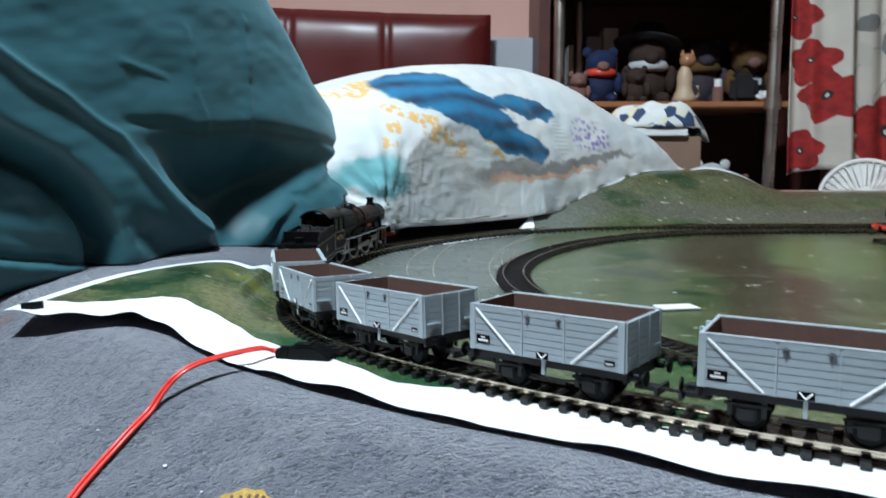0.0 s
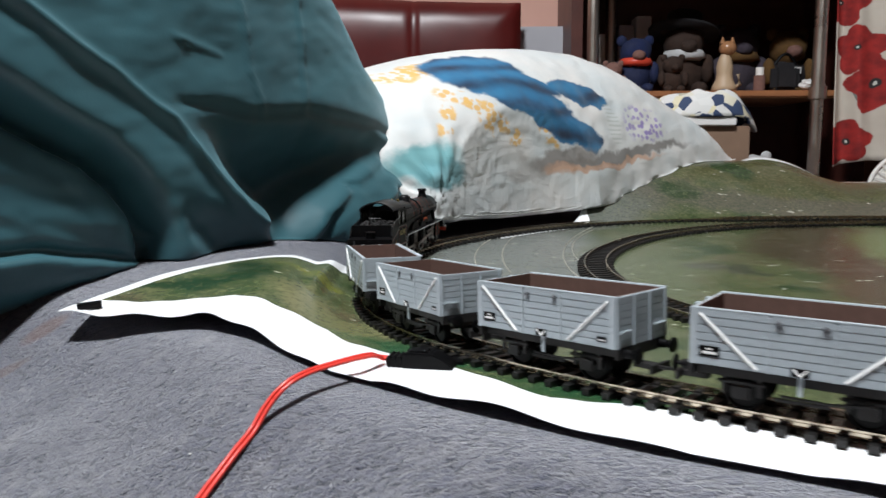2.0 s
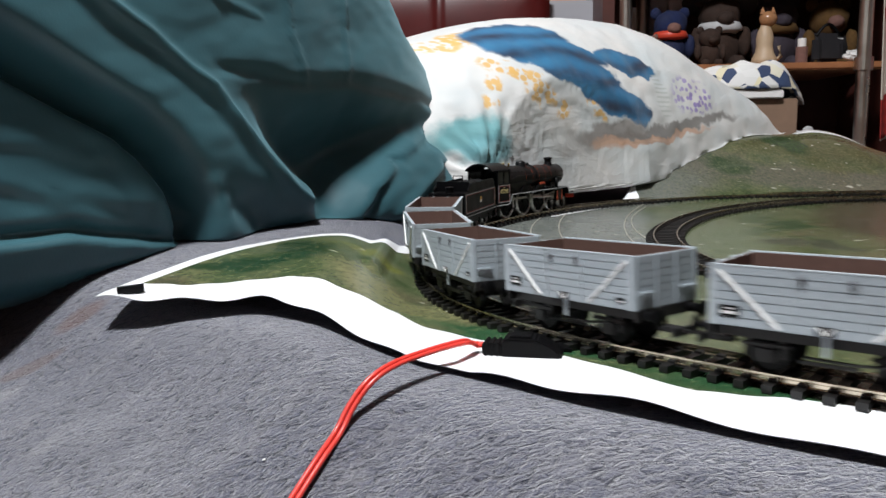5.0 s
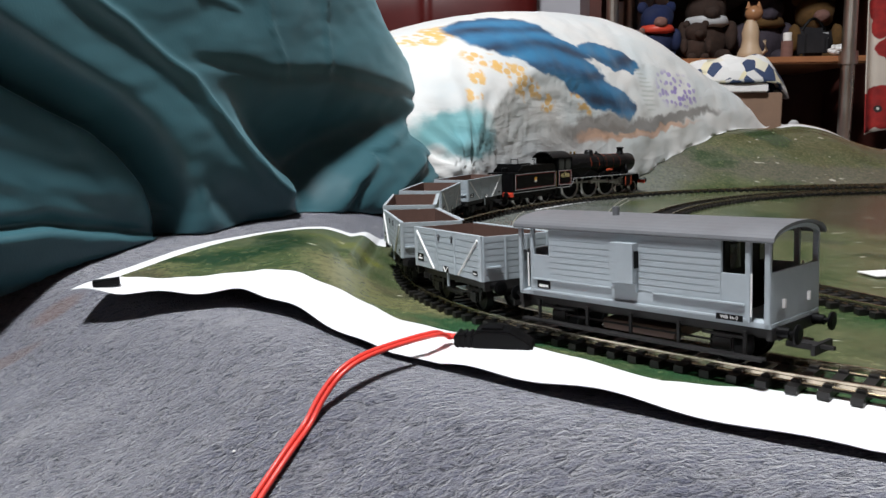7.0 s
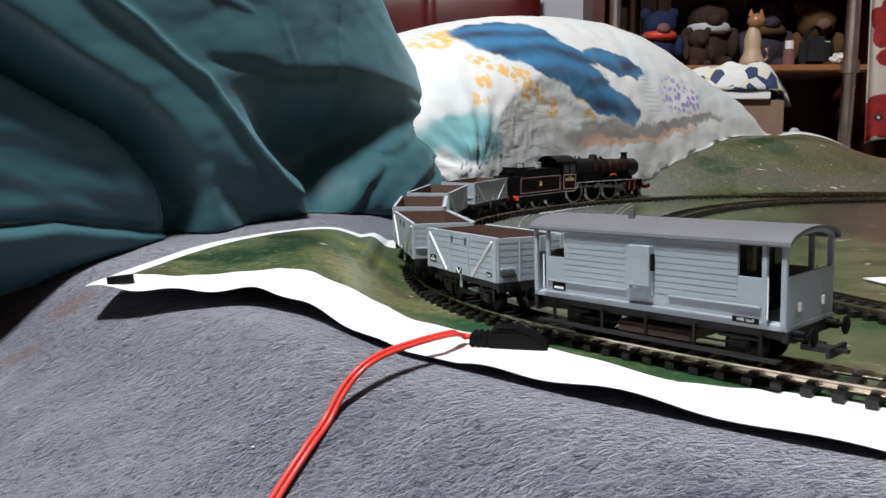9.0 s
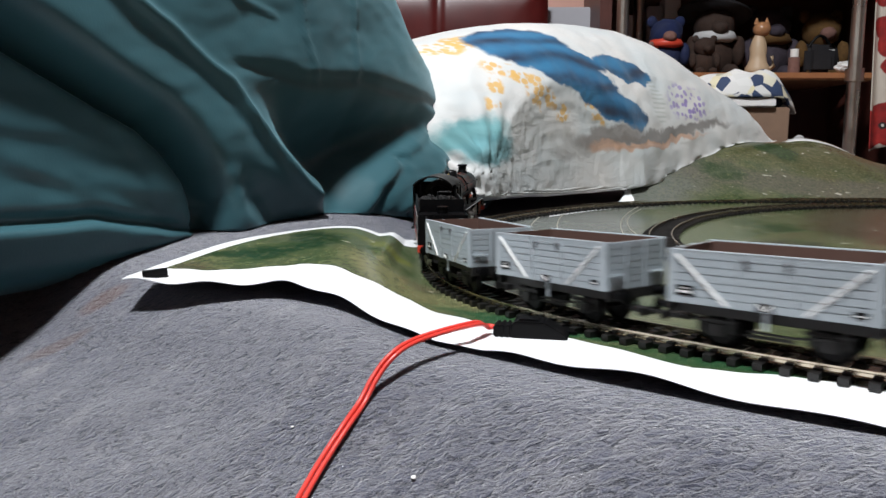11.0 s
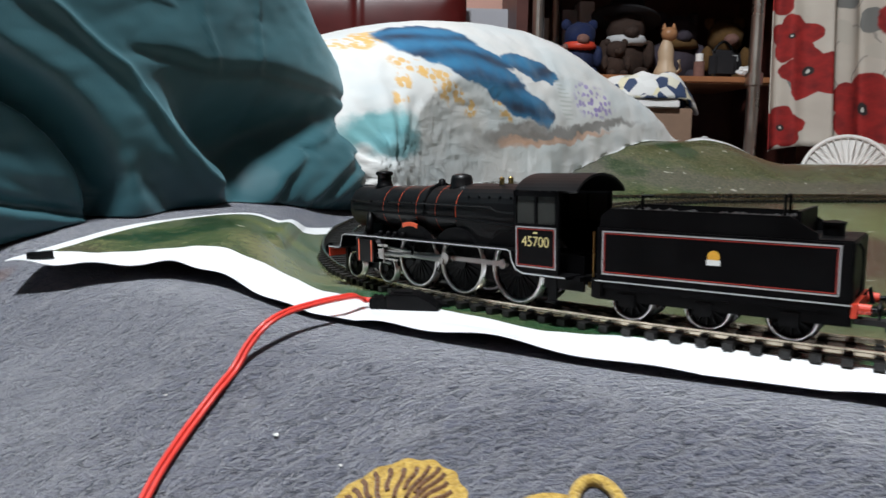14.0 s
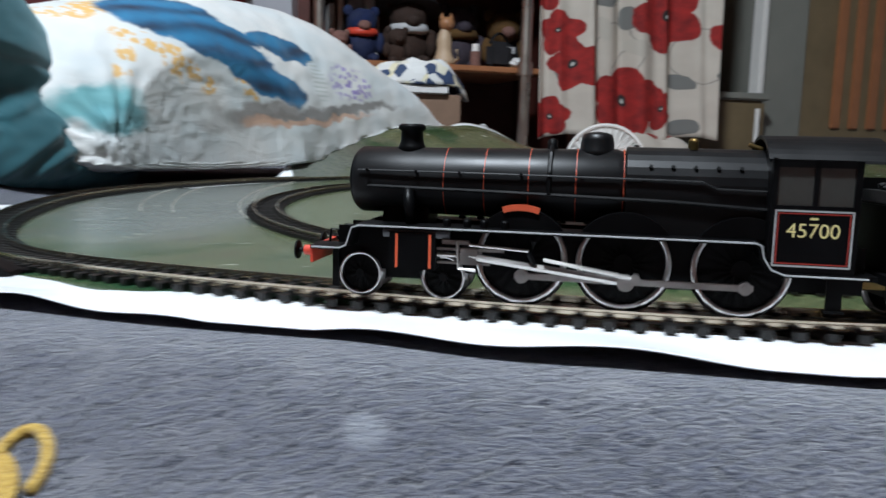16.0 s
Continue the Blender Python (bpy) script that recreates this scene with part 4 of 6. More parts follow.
def wagon(label):
    w = thing("open_wagon", label, "model wagon", "wagons of the goods train")
    L, W, z0, z1 = 33.5, 16.0, 15.0, 33.2
    rows = 7
    for sgn in (-1, 1):
        side = part("side", scaled(box(-L, L, sgn * (W - 0.55) - 0.5, sgn * (W - 0.55) + 0.5, z0, z1)), GREY, w)
        bm = bmesh.new()
        h = (z1 - z0) / rows
        for k in range(rows):
            for a, b in ((-L, -9.4), (-8.9, 8.9), (9.4, L)):
                add_box(bm, a + 0.1, b - 0.1, sgn * W - 0.35, sgn * W + 0.25, z0 + k * h + 0.16, z0 + (k + 1) * h - 0.02, 0.12)
        part("planks", scaled(bm), GREY, side)
        # corner plates, door straps, diagonal bracing
        bm = bmesh.new()
        for x in (-L + 1.2, L - 1.2):
            add_box(bm, x - 1.2, x + 1.2, sgn * W - 0.1, sgn * W + 0.45, z0, z1 + 0.15)
        for x in (-9.2, 9.2):
            add_box(bm, x - 0.35, x + 0.35, sgn * W, sgn * W + 0.5, z0, z1 - 0.8)
        add_box(bm, -L, L, sgn * W - 1.3, sgn * W + 0.3, z1 - 0.05, z1 + 0.35)
        part("ironwork", scaled(bm), GREYDIM, side)
        for x in (-6.6, 6.6):
            bm = box(x - 0.4, x + 0.4, sgn * W, sgn * W + 0.8, z1 - 4.5, z1 - 1.5, 0.1)
            add_box(bm, x - 1.2, x + 1.0, sgn * W + 0.2, sgn * W + 1.0, z1 - 2.6, z1 - 1.9, 0.1)
            part("door_latch", scaled(bm), ROOF, side)
        for x, mat, a in ((L - 3, WHITE_PAINT, 1), (-L + 3, WHITE_PAINT, -1)):
            bm = tube([(x, sgn * (W + 0.35), z1 - 1.5), (a * 12.5, sgn * (W + 0.35), z0 + 0.6)], 0.55, 6)
            part("diagonal_brace", scaled(bm), mat, side, "white painted diagonal brace" if mat is WHITE_PAINT else "")
        out = W + 0.42
        yy = (sgn * out - 0.06, sgn * out + 0.06)
        for x, ww, zz, hh in ((L - 6.4 if sgn > 0 else -L + 6.4, 6.4, z0 + 4.6, 3.4), (-L + 5.6 if sgn > 0 else L - 5.6, 4.0, z0 + 3.0, 1.9)):
            plate = part("number_panel", scaled(box(x - ww / 2, x + ww / 2, *yy, zz - hh / 2, zz + hh / 2)), BLACK, side, "black panel with small white marks")
            bm = box(x - ww * 0.36, x + ww * 0.36, sgn * out - 0.1, sgn * out + 0.1, zz - hh * 0.28, zz - hh * 0.02)
            if hh > 3:
                add_box(bm, x - ww * 0.15, x + ww * 0.15, sgn * out - 0.1, sgn * out + 0.1, zz + hh * 0.14, zz + hh * 0.3)
            part("marking", scaled(bm), WHITE_PAINT, plate)
        tri = part("door_plate", scaled(box(-2.6, 2.6, *yy, z0 + 0.3, z0 + 3.0)), BLACK, side)
        bm = tube([(-2.0, sgn * (out + 0.1), z0 + 2.7), (0, sgn * (out + 0.1), z0 + 0.6)], 0.3, 4)
        part("white_stroke", scaled(bm), WHITE_PAINT, tri)
        bm = tube([(2.0, sgn * (out + 0.1), z0 + 2.7), (0, sgn * (out + 0.1), z0 + 0.6)], 0.3, 4)
        part("white_stroke", scaled(bm), WHITE_PAINT, tri)
        part("door_banger", scaled(box(-0.7, 0.7, sgn * (W - 0.8) - 0.4, sgn * (W - 0.8) + 0.4, 9.0, z0 + 0.4, 0.1)), GREY, w)
        part("brake_lever", scaled(tube([(-20, sgn * 13.5, 9.0), (-8, sgn * 13.8, 7.6), (6, sgn * 13.5, 7.8)], 0.5, 5)), UNDER, w)
        bm = box(-L + 0.5, L - 0.5, sgn * 11.6 - 0.7, sgn * 11.6 + 0.7, 11.2, z0)
        for x in (-18, 18):
            add_box(bm, x - 3.2, x + 3.2, sgn * 11.9 - 0.8, sgn * 11.9 + 0.8, 4.2, 9.0, 0.6)
            add_box(bm, x - 6.2, x - 4.6, sgn * 11.6 - 0.4, sgn * 11.6 + 0.4, 5.5, 11.4)
            add_box(bm, x + 4.6, x + 6.2, sgn * 11.6 - 0.4, sgn * 11.6 + 0.4, 5.5, 11.4)
            add_box(bm, x - 7.5, x + 7.5, sgn * 11.9 - 0.5, sgn * 11.9 + 0.5, 9.0, 10.2, 0.3)
        add_box(bm, -8, 8, sgn * 11.9 - 0.4, sgn * 11.9 + 0.4, 5.5, 6.5)
        part("solebar", scaled(bm), UNDER, w)
    for sgn in (-1, 1):
        end = part("end", scaled(box(sgn * (L - 0.5) - 0.5, sgn * (L - 0.5) + 0.5, -W + 1.1, W - 1.1, z0, z1)), GREY, w)
        bm = bmesh.new()
        h = (z1 - z0) / rows
        for k in range(rows):
            add_box(bm, sgn * L - 0.3, sgn * L + 0.25, -W + 0.4, W - 0.4, z0 + k * h + 0.16, z0 + (k + 1) * h - 0.02, 0.12)
        part("planks", scaled(bm), GREY, end)
        if sgn > 0:
            for y in (-5.4, 5.4):
                part("end_post", scaled(box(L, L + 1.9, y - 1.2, y + 1.2, 11.5, z1, 0.2)), GREY, end)
        else:
            for y in (-15.2, -5.0, 5.0, 15.2):
                part("end_strap", scaled(box(-L - 0.8, -L, y - 0.5, y + 0.5, z0, z1, 0.15)), GREY, end)
            for y in (-11, 11):
                part("end_step", scaled(box(-L - 1.4, -L, y - 3.4, y + 3.4, z0 + 5.2, z0 + 6.0, 0.1)), GREY, end)
        part("headstock", scaled(box(min(sgn * (L - 1), sgn * (L + 0.6)), max(sgn * (L - 1), sgn * (L + 0.6)), -W + 0.6, W - 0.6, 11.0, z0, 0.15)), UNDER, w)
        buffer_pair(w, sgn * (L + 0.6), 13.0, sgn)
        coupling(w, sgn * (L - 2), sgn)
    bm = box(-L + 1.2, L - 1.2, -W + 1.3, W - 1.3, z0 + 0.2, z0 + 1.2)
    part("floor", scaled(bm), BROWN, w)
    for sgn in (-1, 1):
        part("lining_board", scaled(box(-L + 1.2, L - 1.2, sgn * (W - 1.35) - 0.2, sgn * (W - 1.35) + 0.2, z0 + 1.2, z1 + 0.1)), BROWN, w, "brown inner boards")
        part("lining_board", scaled(box(sgn * (L - 1.3) - 0.2, sgn * (L - 1.3) + 0.2, -W + 1.6, W - 1.6, z0 + 1.2, z1 + 0.1)), BROWN, w, "brown inner boards")
    part("underframe", scaled(box(-L + 3, L - 3, -4, 4, 9, z0 - 0.2)), UNDER, w)
    wheels = [wheelset(w, x, 6.2, spokes=0) for x in (-18, 18)]
    for ws in wheels:
        for c in ws.children:
            if c.name.startswith("tyre"):
                c.data.materials[0] = BLACK
    return w


def wagon_wheels(w):
    return [c for c in w.children if c.name.startswith("wheelset")]


def brake_van():
    v = thing("brake_van", "light grey model brake van with open verandas and dark roof", "model van")
    L, W, z0, z1 = 48.5, 16.0, 15.0, 39.5
    part("floor", scaled(box(-L, L, -W + 0.4, W - 0.4, z0 - 1.2, z0 + 0.4, 0.2)), GREY, v)
    for sgn in (-1, 1):
        # full-height boarded side between the verandas, low at both ends
        bm = box(-33.5, 33.5, sgn * (W - 0.5) - 0.45, sgn * (W - 0.5) + 0.45, z0, z1)
        h = (z1 - z0 - 6) / 9
        add_box(bm, -41.5, -33.5, sgn * (W - 0.5) - 0.45, sgn * (W - 0.5) + 0.45, z0, z1 - 10.5)
        add_box(bm, 33.5, 41.5, sgn * (W - 0.5) - 0.45, sgn * (W - 0.5) + 0.45, z0, z1 - 10.5)
        side = part("side", scaled(bm), GREY, v)
        for k in range(9):
            part("plank", scaled(box(-33.4, 33.4, sgn * W - 0.3, sgn * W + 0.12, z0 + 5.6 + k * h, z0 + 5.6 + (k + 1) * h - 0.16, 0.08)), GREY, side)
        bm = bmesh.new()
        for x0, x1 in ((-41, -10), (6, 41)):
            add_box(bm, x0, x1, sgn * W, sgn * W + 0.7, z0 + 5.0, z0 + 5.6, 0.1)
        add_box(bm, -41.5, 41.5, sgn * W, sgn * W + 0.7, z0 + 0.6, z0 + 1.3, 0.1)
        part("step_rail", scaled(bm), GREYDIM, side)
        bm = prism([(-4.5, z0 + 8), (4.5, z0 + 8), (4.5, z1 - 3.5), (-4.5, z1 - 3.5)], sgn * W, sgn * (W + 3.2))
        duck = part("lookout", scaled(bm), GREY, side)
        part("lookout_window", scaled(box(-5.0, -4.4, min(sgn * (W + 0.5), sgn * (W + 2.4)), max(sgn * (W + 0.5), sgn * (W + 2.4)), z0 + 13, z1 - 6)), BLACK, duck)
        part("lookout_skirt", scaled(prism([(-4.5, z0 + 5), (4.5, z0 + 5), (4.5, z0 + 8), (-4.5, z0 + 8)], sgn * W, sgn * (W + 1.2))), GREY, duck)
        plate = part("number_panel", scaled(box(-39 if sgn < 0 else 33, -33 if sgn < 0 else 39, sgn * W - 0.1, sgn * (W + 0.1) + 0.1, z0 + 2, z0 + 4.8)), BLACK, side, "black panel with small white marks")
        xm = -36 if sgn < 0 else 36
        part("marking", scaled(box(xm - 2.2, xm + 2.2, sgn * (W + 0.15) - 0.1, sgn * (W + 0.15) + 0.1, z0 + 2.4, z0 + 3.3)), WHITE_PAINT, plate)
        xw = -36.5 if sgn > 0 else 36.5
        plate = part("weight_panel", scaled(box(xw - 4.2, xw + 4.2, sgn * (W + 0.78) - 0.1, sgn * (W + 0.78) + 0.1, z0 + 0.2, z0 + 2.0)), BLACK, side, "black panel with white lettering")
        panel_text(plate, "WB 16-0", xw, sgn * (W + 0.92), z0 + 1.1, 1.5, WHITE_PAINT, 0 if sgn < 0 else 180)
        for x in (-47.4, -41.6, 41.6, 47.4):
            bm = box(x - 0.8, x + 0.8, sgn * (W - 0.7) - 0.7, sgn * (W - 0.7) + 0.7, z0, z1, 0.15)
            part("veranda_post", scaled(bm), GREY, v)
        for x in (-43, 43):
            part("handrail", scaled(tube([(x, sgn * (W + 0.4), z0 + 2), (x, sgn * (W + 0.4), z1 - 10)], 0.3, 6)), WHITE_PAINT, v)
        part("footboard", scaled(box(-L + 2, L - 2, sgn * 15.5 - 1.6, sgn * 15.5 + 1.6, 4.2, 5.0, 0.1)), UNDER, v)
        bm = box(-L + 0.5, L - 0.5, sgn * 12 - 0.7, sgn * 12 + 0.7, 10.8, z0 - 1.2)
        for x in (-32, 32):
            add_box(bm, x - 3.4, x + 3.4, sgn * 12 - 0.8, sgn * 12 + 0.8, 4.2, 9.0, 0.5)
            add_box(bm, x - 7, x + 7, sgn * 12 - 0.5, sgn * 12 + 0.5, 9.0, 10.0, 0.2)
        for x in (-40, -18, 0, 18, 40):
            add_box(bm, x - 0.5, x + 0.5, sgn * 14 - 0.4, sgn * 14 + 0.4, 5, 12)
        add_box(bm, -30, 30, sgn * 12 - 0.3, sgn * 12 + 0.3, 7.0, 7.6)
        part("solebar", scaled(bm), UNDER, v)
    for x in (-33.5, 33.5):
        part("cabin_end", scaled(box(x - 0.5, x + 0.5, -W + 1, W - 1, z0, z1)), BLACK, v)
        for y in (-9, 9):
            part("end_window", scaled(box(x - 0.7, x + 0.7, y - 3.0, y + 3.0, z1 - 10, z1 - 2.5)), PANE, v)
    for sgn in (-1, 1):
        end = part("end_wall", scaled(box(sgn * 47.8 - 0.5, sgn * 47.8 + 0.5, -W + 0.3, W - 0.3, z0, z1 - 9.5)), GREY, v)
        for y in (-8, 8):
            part("lamp_iron", scaled(box(sgn * 48.6 - 0.5, sgn * 48.6 + 0.5, y - 0.5, y + 0.5, z0 + 4, z0 + 6.6)), WHITE_PAINT, end)
        part("headstock", scaled(box(sgn * (L - 0.6) - 0.9, sgn * (L - 0.6) + 0.9, -W + 0.6, W - 0.6, 10.4, z0 - 1.2, 0.15)), UNDER, v)
        buffer_pair(v, sgn * (L + 0.2), 12.6, sgn)
        coupling(v, sgn * (L - 2), sgn)
        arc = [(15.6 * math.sin(a), z1 - 0.6 + 0.01 * 0 + 15.6 * 0.26 * math.cos(a)) for a in np.linspace(-math.pi / 2, math.pi / 2, 13)]
        arc2 = [(15.6 * math.sin(a), z1 - 2.0 + 15.6 * 0.26 * math.cos(a)) for a in np.linspace(math.pi / 2, -math.pi / 2, 13)]
        part("roof_hoop", scaled(prism(arc + arc2, sgn * 47.8 - 0.6, sgn * 47.8 + 0.6, "x")), GREY, v)
    top = [(17.2 * math.sin(a), z1 - 0.3 + 4.6 * math.cos(a)) for a in np.linspace(-math.pi / 2, math.pi / 2, 17)]
    low = [(16.6 * math.sin(a), z1 - 0.9 + 4.2 * math.cos(a)) for a in np.linspace(math.pi / 2, -math.pi / 2, 17)]
    roof = part("roof", scaled(prism(top + low, -L - 1.2, L + 1.2, "x")), ROOF, v, "dark grey curved roof")
    part("stove_pipe", scaled(cyl((12, 5, z1 + 3), (12, 5, z1 + 7), 1.2, n=12)), ROOF, roof)
    part("underframe", scaled(box(-L + 3, L - 3, -4, 4, 8, 12)), UNDER, v)
    part("ballast_weight", scaled(box(-14, 14, -10, 10, 4.5, 8)), BROWN, v)
    for x in (-32, 32):
        ws = wheelset(v, x, 6.2)
        for c in ws.children:
            if c.name.startswith("tyre"):
                c.data.materials[0] = BLACK
    return v


def side_frame(parent, x0, x1, z0, z1, y, name="lining"):
    """A rectangular lining line standing on a side."""
    for inset, mat, w in ((0, LINE, 0.45), (0.75, LINERED, 0.3)):
        bm = bmesh.new()
        a, b, c, d = x0 + inset, x1 - inset, z0 + inset, z1 - inset
        for q in ((a, b, c, c + w), (a, b, d - w, d), (a, a + w, c, d), (b - w, b, c, d)):
            add_box(bm, q[0], q[1], y - 0.06, y + 0.06, q[2], q[3])
        part(name, scaled(bm), mat, parent)


def locomotive():
    """A 4-6-0 express engine; x = 0 at the rear driving axle."""
    e = thing("steam_locomotive", "black lined model express steam locomotive with silver rods", "model locomotive")
    ax = Matrix.Rotation(radians(90), 4, "Y")
    zc = 35.0
    bm = lathe([(9.3, 31.0), (10.2, 33), (11.0, 35), (10.6, 60), (10.2, 86), (10.1, 96), (10.1, 112.0), (9.2, 113.4), (4.0, 114.4), (0.8, 114.8)], Matrix.Translation((0, 0, zc)) @ ax, 48)
    boiler = part("boiler", scaled(bm), BOILER, e, smooth=True)
    boiler.data.set_sharp_from_angle(angle=radians(35))
    for x in (33.2, 46.5, 60, 73, 85):
        r = 11.05 - (x - 35) * 0.0165 + 0.12
        part("boiler_band", scaled(lathe([(r - 0.3, x - 0.11), (r - 0.05, x - 0.11), (r - 0.05, x + 0.11), (r - 0.3, x + 0.11)], Matrix.Translation((0, 0, zc)) @ ax, 48)), BANDRED, boiler, "thin red boiler band")
    sec = [(-10.6, 22), (-11.2, 34)] + [(11.2 * math.sin(a), 35.6 + 11.2 * math.cos(a)) for a in np.linspace(-1.45, 1.45, 15)] + [(11.2, 34), (10.6, 22)]
    fb = part("firebox", scaled(prism(sec, -7.5, 32.5, "x")), BOILER, e, smooth=False)
    for x in (2, 8, 14, 20, 26):
        for sgn in (-1, 1):
            part("washout_plug", scaled(cyl((x, sgn * 9.6, 41.4), (x, sgn * 10.2, 41.7), 0.55, n=8)), BLACK, fb)
    part("smokebox_door", scaled(lathe([(8.6, 113.2), (8.2, 114.2), (5, 115.4), (0.5, 115.9)], Matrix.Translation((0, 0, zc)) @ ax, 36)), BLACK, boiler, smooth=True)
    part("chimney", scaled(lathe([(5.2, 43.4), (4.0, 45.6), (3.5, 47), (3.3, 50.0), (4.2, 50.6), (4.2, 51.6), (3.4, 52.2), (2.6, 52.2), (2.6, 50.5)], Matrix.Translation((97, 0, 0)), 28)), BLACK, boiler, smooth=True)
    part("dome", scaled(lathe([(6.0, 44.0), (5.0, 45.6), (4.7, 48.6), (4.2, 50.1), (2.4, 50.8), (0.3, 51)], Matrix.Translation((41, 0, 0)), 28)), BOILER, boiler, smooth=True)
    part("top_feed", scaled(lathe([(2.2, 43.5), (1.6, 46), (1.5, 48.2), (0.4, 48.8)], Matrix.Translation((54, 0, 0)), 16)), BLACK, boiler, smooth=True)
    for sgn in (-1, 1):
        part("feed_pipe", scaled(tube([(54, sgn * 1.5, 46.5), (54, sgn * 6.5, 44.5), (54, sgn * 10.4, 39), (54, sgn * 11.2, 33)], 0.7, 6)), BLACK, boiler)
        part("handrail", scaled(tube([(111, sgn * 10.4, 38.2), (80, sgn * 10.9, 38.2), (34, sgn * 11.5, 38.0), (12, sgn * 11.7, 37.8), (8, sgn * 11.8, 36.0), (-10, sgn * 11.8, 35.6)], 0.32, 6)), BOILER, boiler)
        for x in (108, 93, 80, 62, 45, 28):
            part("handrail_knob", scaled(cyl((x, sgn * 9.8, 38.2), (x, sgn * 11.5, 38.2), 0.5, n=8)), BLACK, boiler)
        part("ejector_pipe", scaled(tube([(108, sgn * 10.1, 33.5), (70, sgn * 10.8, 33.0), (20, sgn * 11.5, 32.0), (-9, sgn * 11.7, 30.5)], 0.6, 6)), BLACK, boiler)
    for y in (-2.6, 2.6):
        part("safety_valve", scaled(lathe([(1.2, 46.4), (1.0, 48.6), (1.3, 48.8), (0.5, 49.6)], Matrix.Translation((14, y, 0)), 12)), BRASS, fb, "brass safety valve", smooth=True)
    part("whistle", scaled(cyl((-5, 0, 47), (-1, 0, 48.2), 0.6, n=8)), BRASS, fb)
    # running plate with drops at the front and the cab
    run = [(-31, 13.2), (-31, 14.4), (-10, 14.4), (-6.5, 15.6), (-4.5, 18.5), (-4.0, 21.8), (-2.5, 22.6), (109, 22.6), (111.5, 21.8), (112.2, 19), (112.9, 16.6), (115, 15.6), (124, 15.6), (124, 14.5), (114.6, 14.5), (112.0, 15.6), (111.2, 18.6), (110.4, 20.8), (108.6, 21.5), (-1.6, 21.5), (-2.8, 20.8), (-3.4, 18), (-5.6, 14.6), (-9.6, 13.2)]
    for sgn in (-1, 1):
        part("running_plate", scaled(prism(run, min(sgn * 6, sgn * 16.2), max(sgn * 6, sgn * 16.2))), BLACK, e)
        edge = [(-30.5, 13.8), (-10, 13.8), (-6.4, 15.0), (-4.2, 18.3), (-3.6, 21.4), (-2, 22.1), (109, 22.1), (111.2, 21.3), (112.0, 18.8), (112.9, 16.0), (115, 15.1), (123.6, 15.1)]
        part("valance_lining", scaled(tube([(x, sgn * 16.22, z) for x, z in edge], 0.28, 5)), LINE, e, "thin pale lining on the valance edge")
        for x, r in ((0, 15.2), (32.1, 15.2), (61.5, 15.2)):
            arc = [(x + r * math.sin(a), 13.5 + r * math.cos(a)) for a in np.linspace(-0.92, 0.92, 13)]
            part("splasher", scaled(prism(arc, min(sgn * 9.5, sgn * 12.6), max(sgn * 9.5, sgn * 12.6))), BLACK, e)
        arc = [(61.5 + q * math.sin(a), 12.7 + q * math.cos(a)) for q, w in ((17.1, 1), (15.3, -1)) for a in w * np.linspace(-0.33, 0.33, 9)]
        part("nameplate", scaled(prism(arc, min(sgn * 12.6, sgn * 13.1), max(sgn * 12.6, sgn * 13.1))), ORANGE, e, "curved red nameplate over the splasher")
        part("frame", scaled(box(-32, 118, sgn * 7.0 - 0.4, sgn * 7.0 + 0.4, 8, 21)), BLACK, e)
        # cylinder with its red bands, slide bars and valve chest
        c = part("cylinder", scaled(prism([(86, 9.8), (99, 9.8), (99.6, 12), (99.6, 20.5), (86, 20.5), (85.6, 12)], min(sgn * 9, sgn * 15.8), max(sgn * 9, sgn * 15.8))), BLACK, e)
        for x in (87.4, 97.4):
            part("cylinder_band", scaled(box(x - 0.4, x + 0.4, sgn * 15.85 - 0.1, sgn * 15.85 + 0.1, 10.2, 20.2)), ORANGE, c)
        part("valve_chest", scaled(cyl((82, sgn * 13.0, 20.2), (102, sgn * 13.0, 20.2), 1.5, n=12)), ROOF, c)
        part("slide_bars", scaled(add_box(box(66, 86, sgn * 13.0 - 0.6, sgn * 13.0 + 0.6, 15.6, 16.4), 70, 86, sgn * 13.0 - 0.6, sgn * 13.0 + 0.6, 11.6, 12.3)), STEEL, e)
        part("combination_lever", scaled(tube([(79.5, sgn * 14.6, 18.5), (79, sgn * 14.6, 10.5), (74, sgn * 14.6, 10.2)], 0.55, 6)), STEEL, e)
        part("valve_rod", scaled(box(76, 84, sgn * 14.2 - 0.5, sgn * 14.2 + 0.5, 17.6, 18.8)), STEEL, e)
        part("expansion_link", scaled(tube([(57.5, sgn * 14.4, 19.5), (58.5, sgn * 14.6, 15.5), (57.0, sgn * 14.4, 12.8)], 0.9, 6)), BLACK, e)
        part("radius_rod", scaled(tube([(76, sgn * 14.2, 17.6), (58, sgn * 14.2, 16.6)], 0.5, 6)), STEEL, e)
        for x in (66, 72, 77, 83):
            part("lubricator", scaled(lathe([(1.2, 22.5), (1.2, 24.4), (0.9, 24.9)], Matrix.Translation((x, sgn * 13.2, 0)), 10)), BLACK, e)
        part("sandbox_pipe", scaled(tube([(94, sgn * 11.5, 22.5), (95, sgn * 10.8, 28), (95.5, sgn * 9.5, 33)], 1.7, 10)), BLACK, e, smooth=True)
        part("guard_iron", scaled(box(117.5, 119.5, sgn * 8.2 - 0.6, sgn * 8.2 + 0.6, 2.0, 14.5)), BLACK, e)
        part("lamp_bracket", scaled(tube([(117, sgn * 7, 15.6), (118.5, sgn * 7, 19.5), (120.5, sgn * 7, 19.6), (121, sgn * 7, 15.6)], 0.4, 6)), BLACK, e)
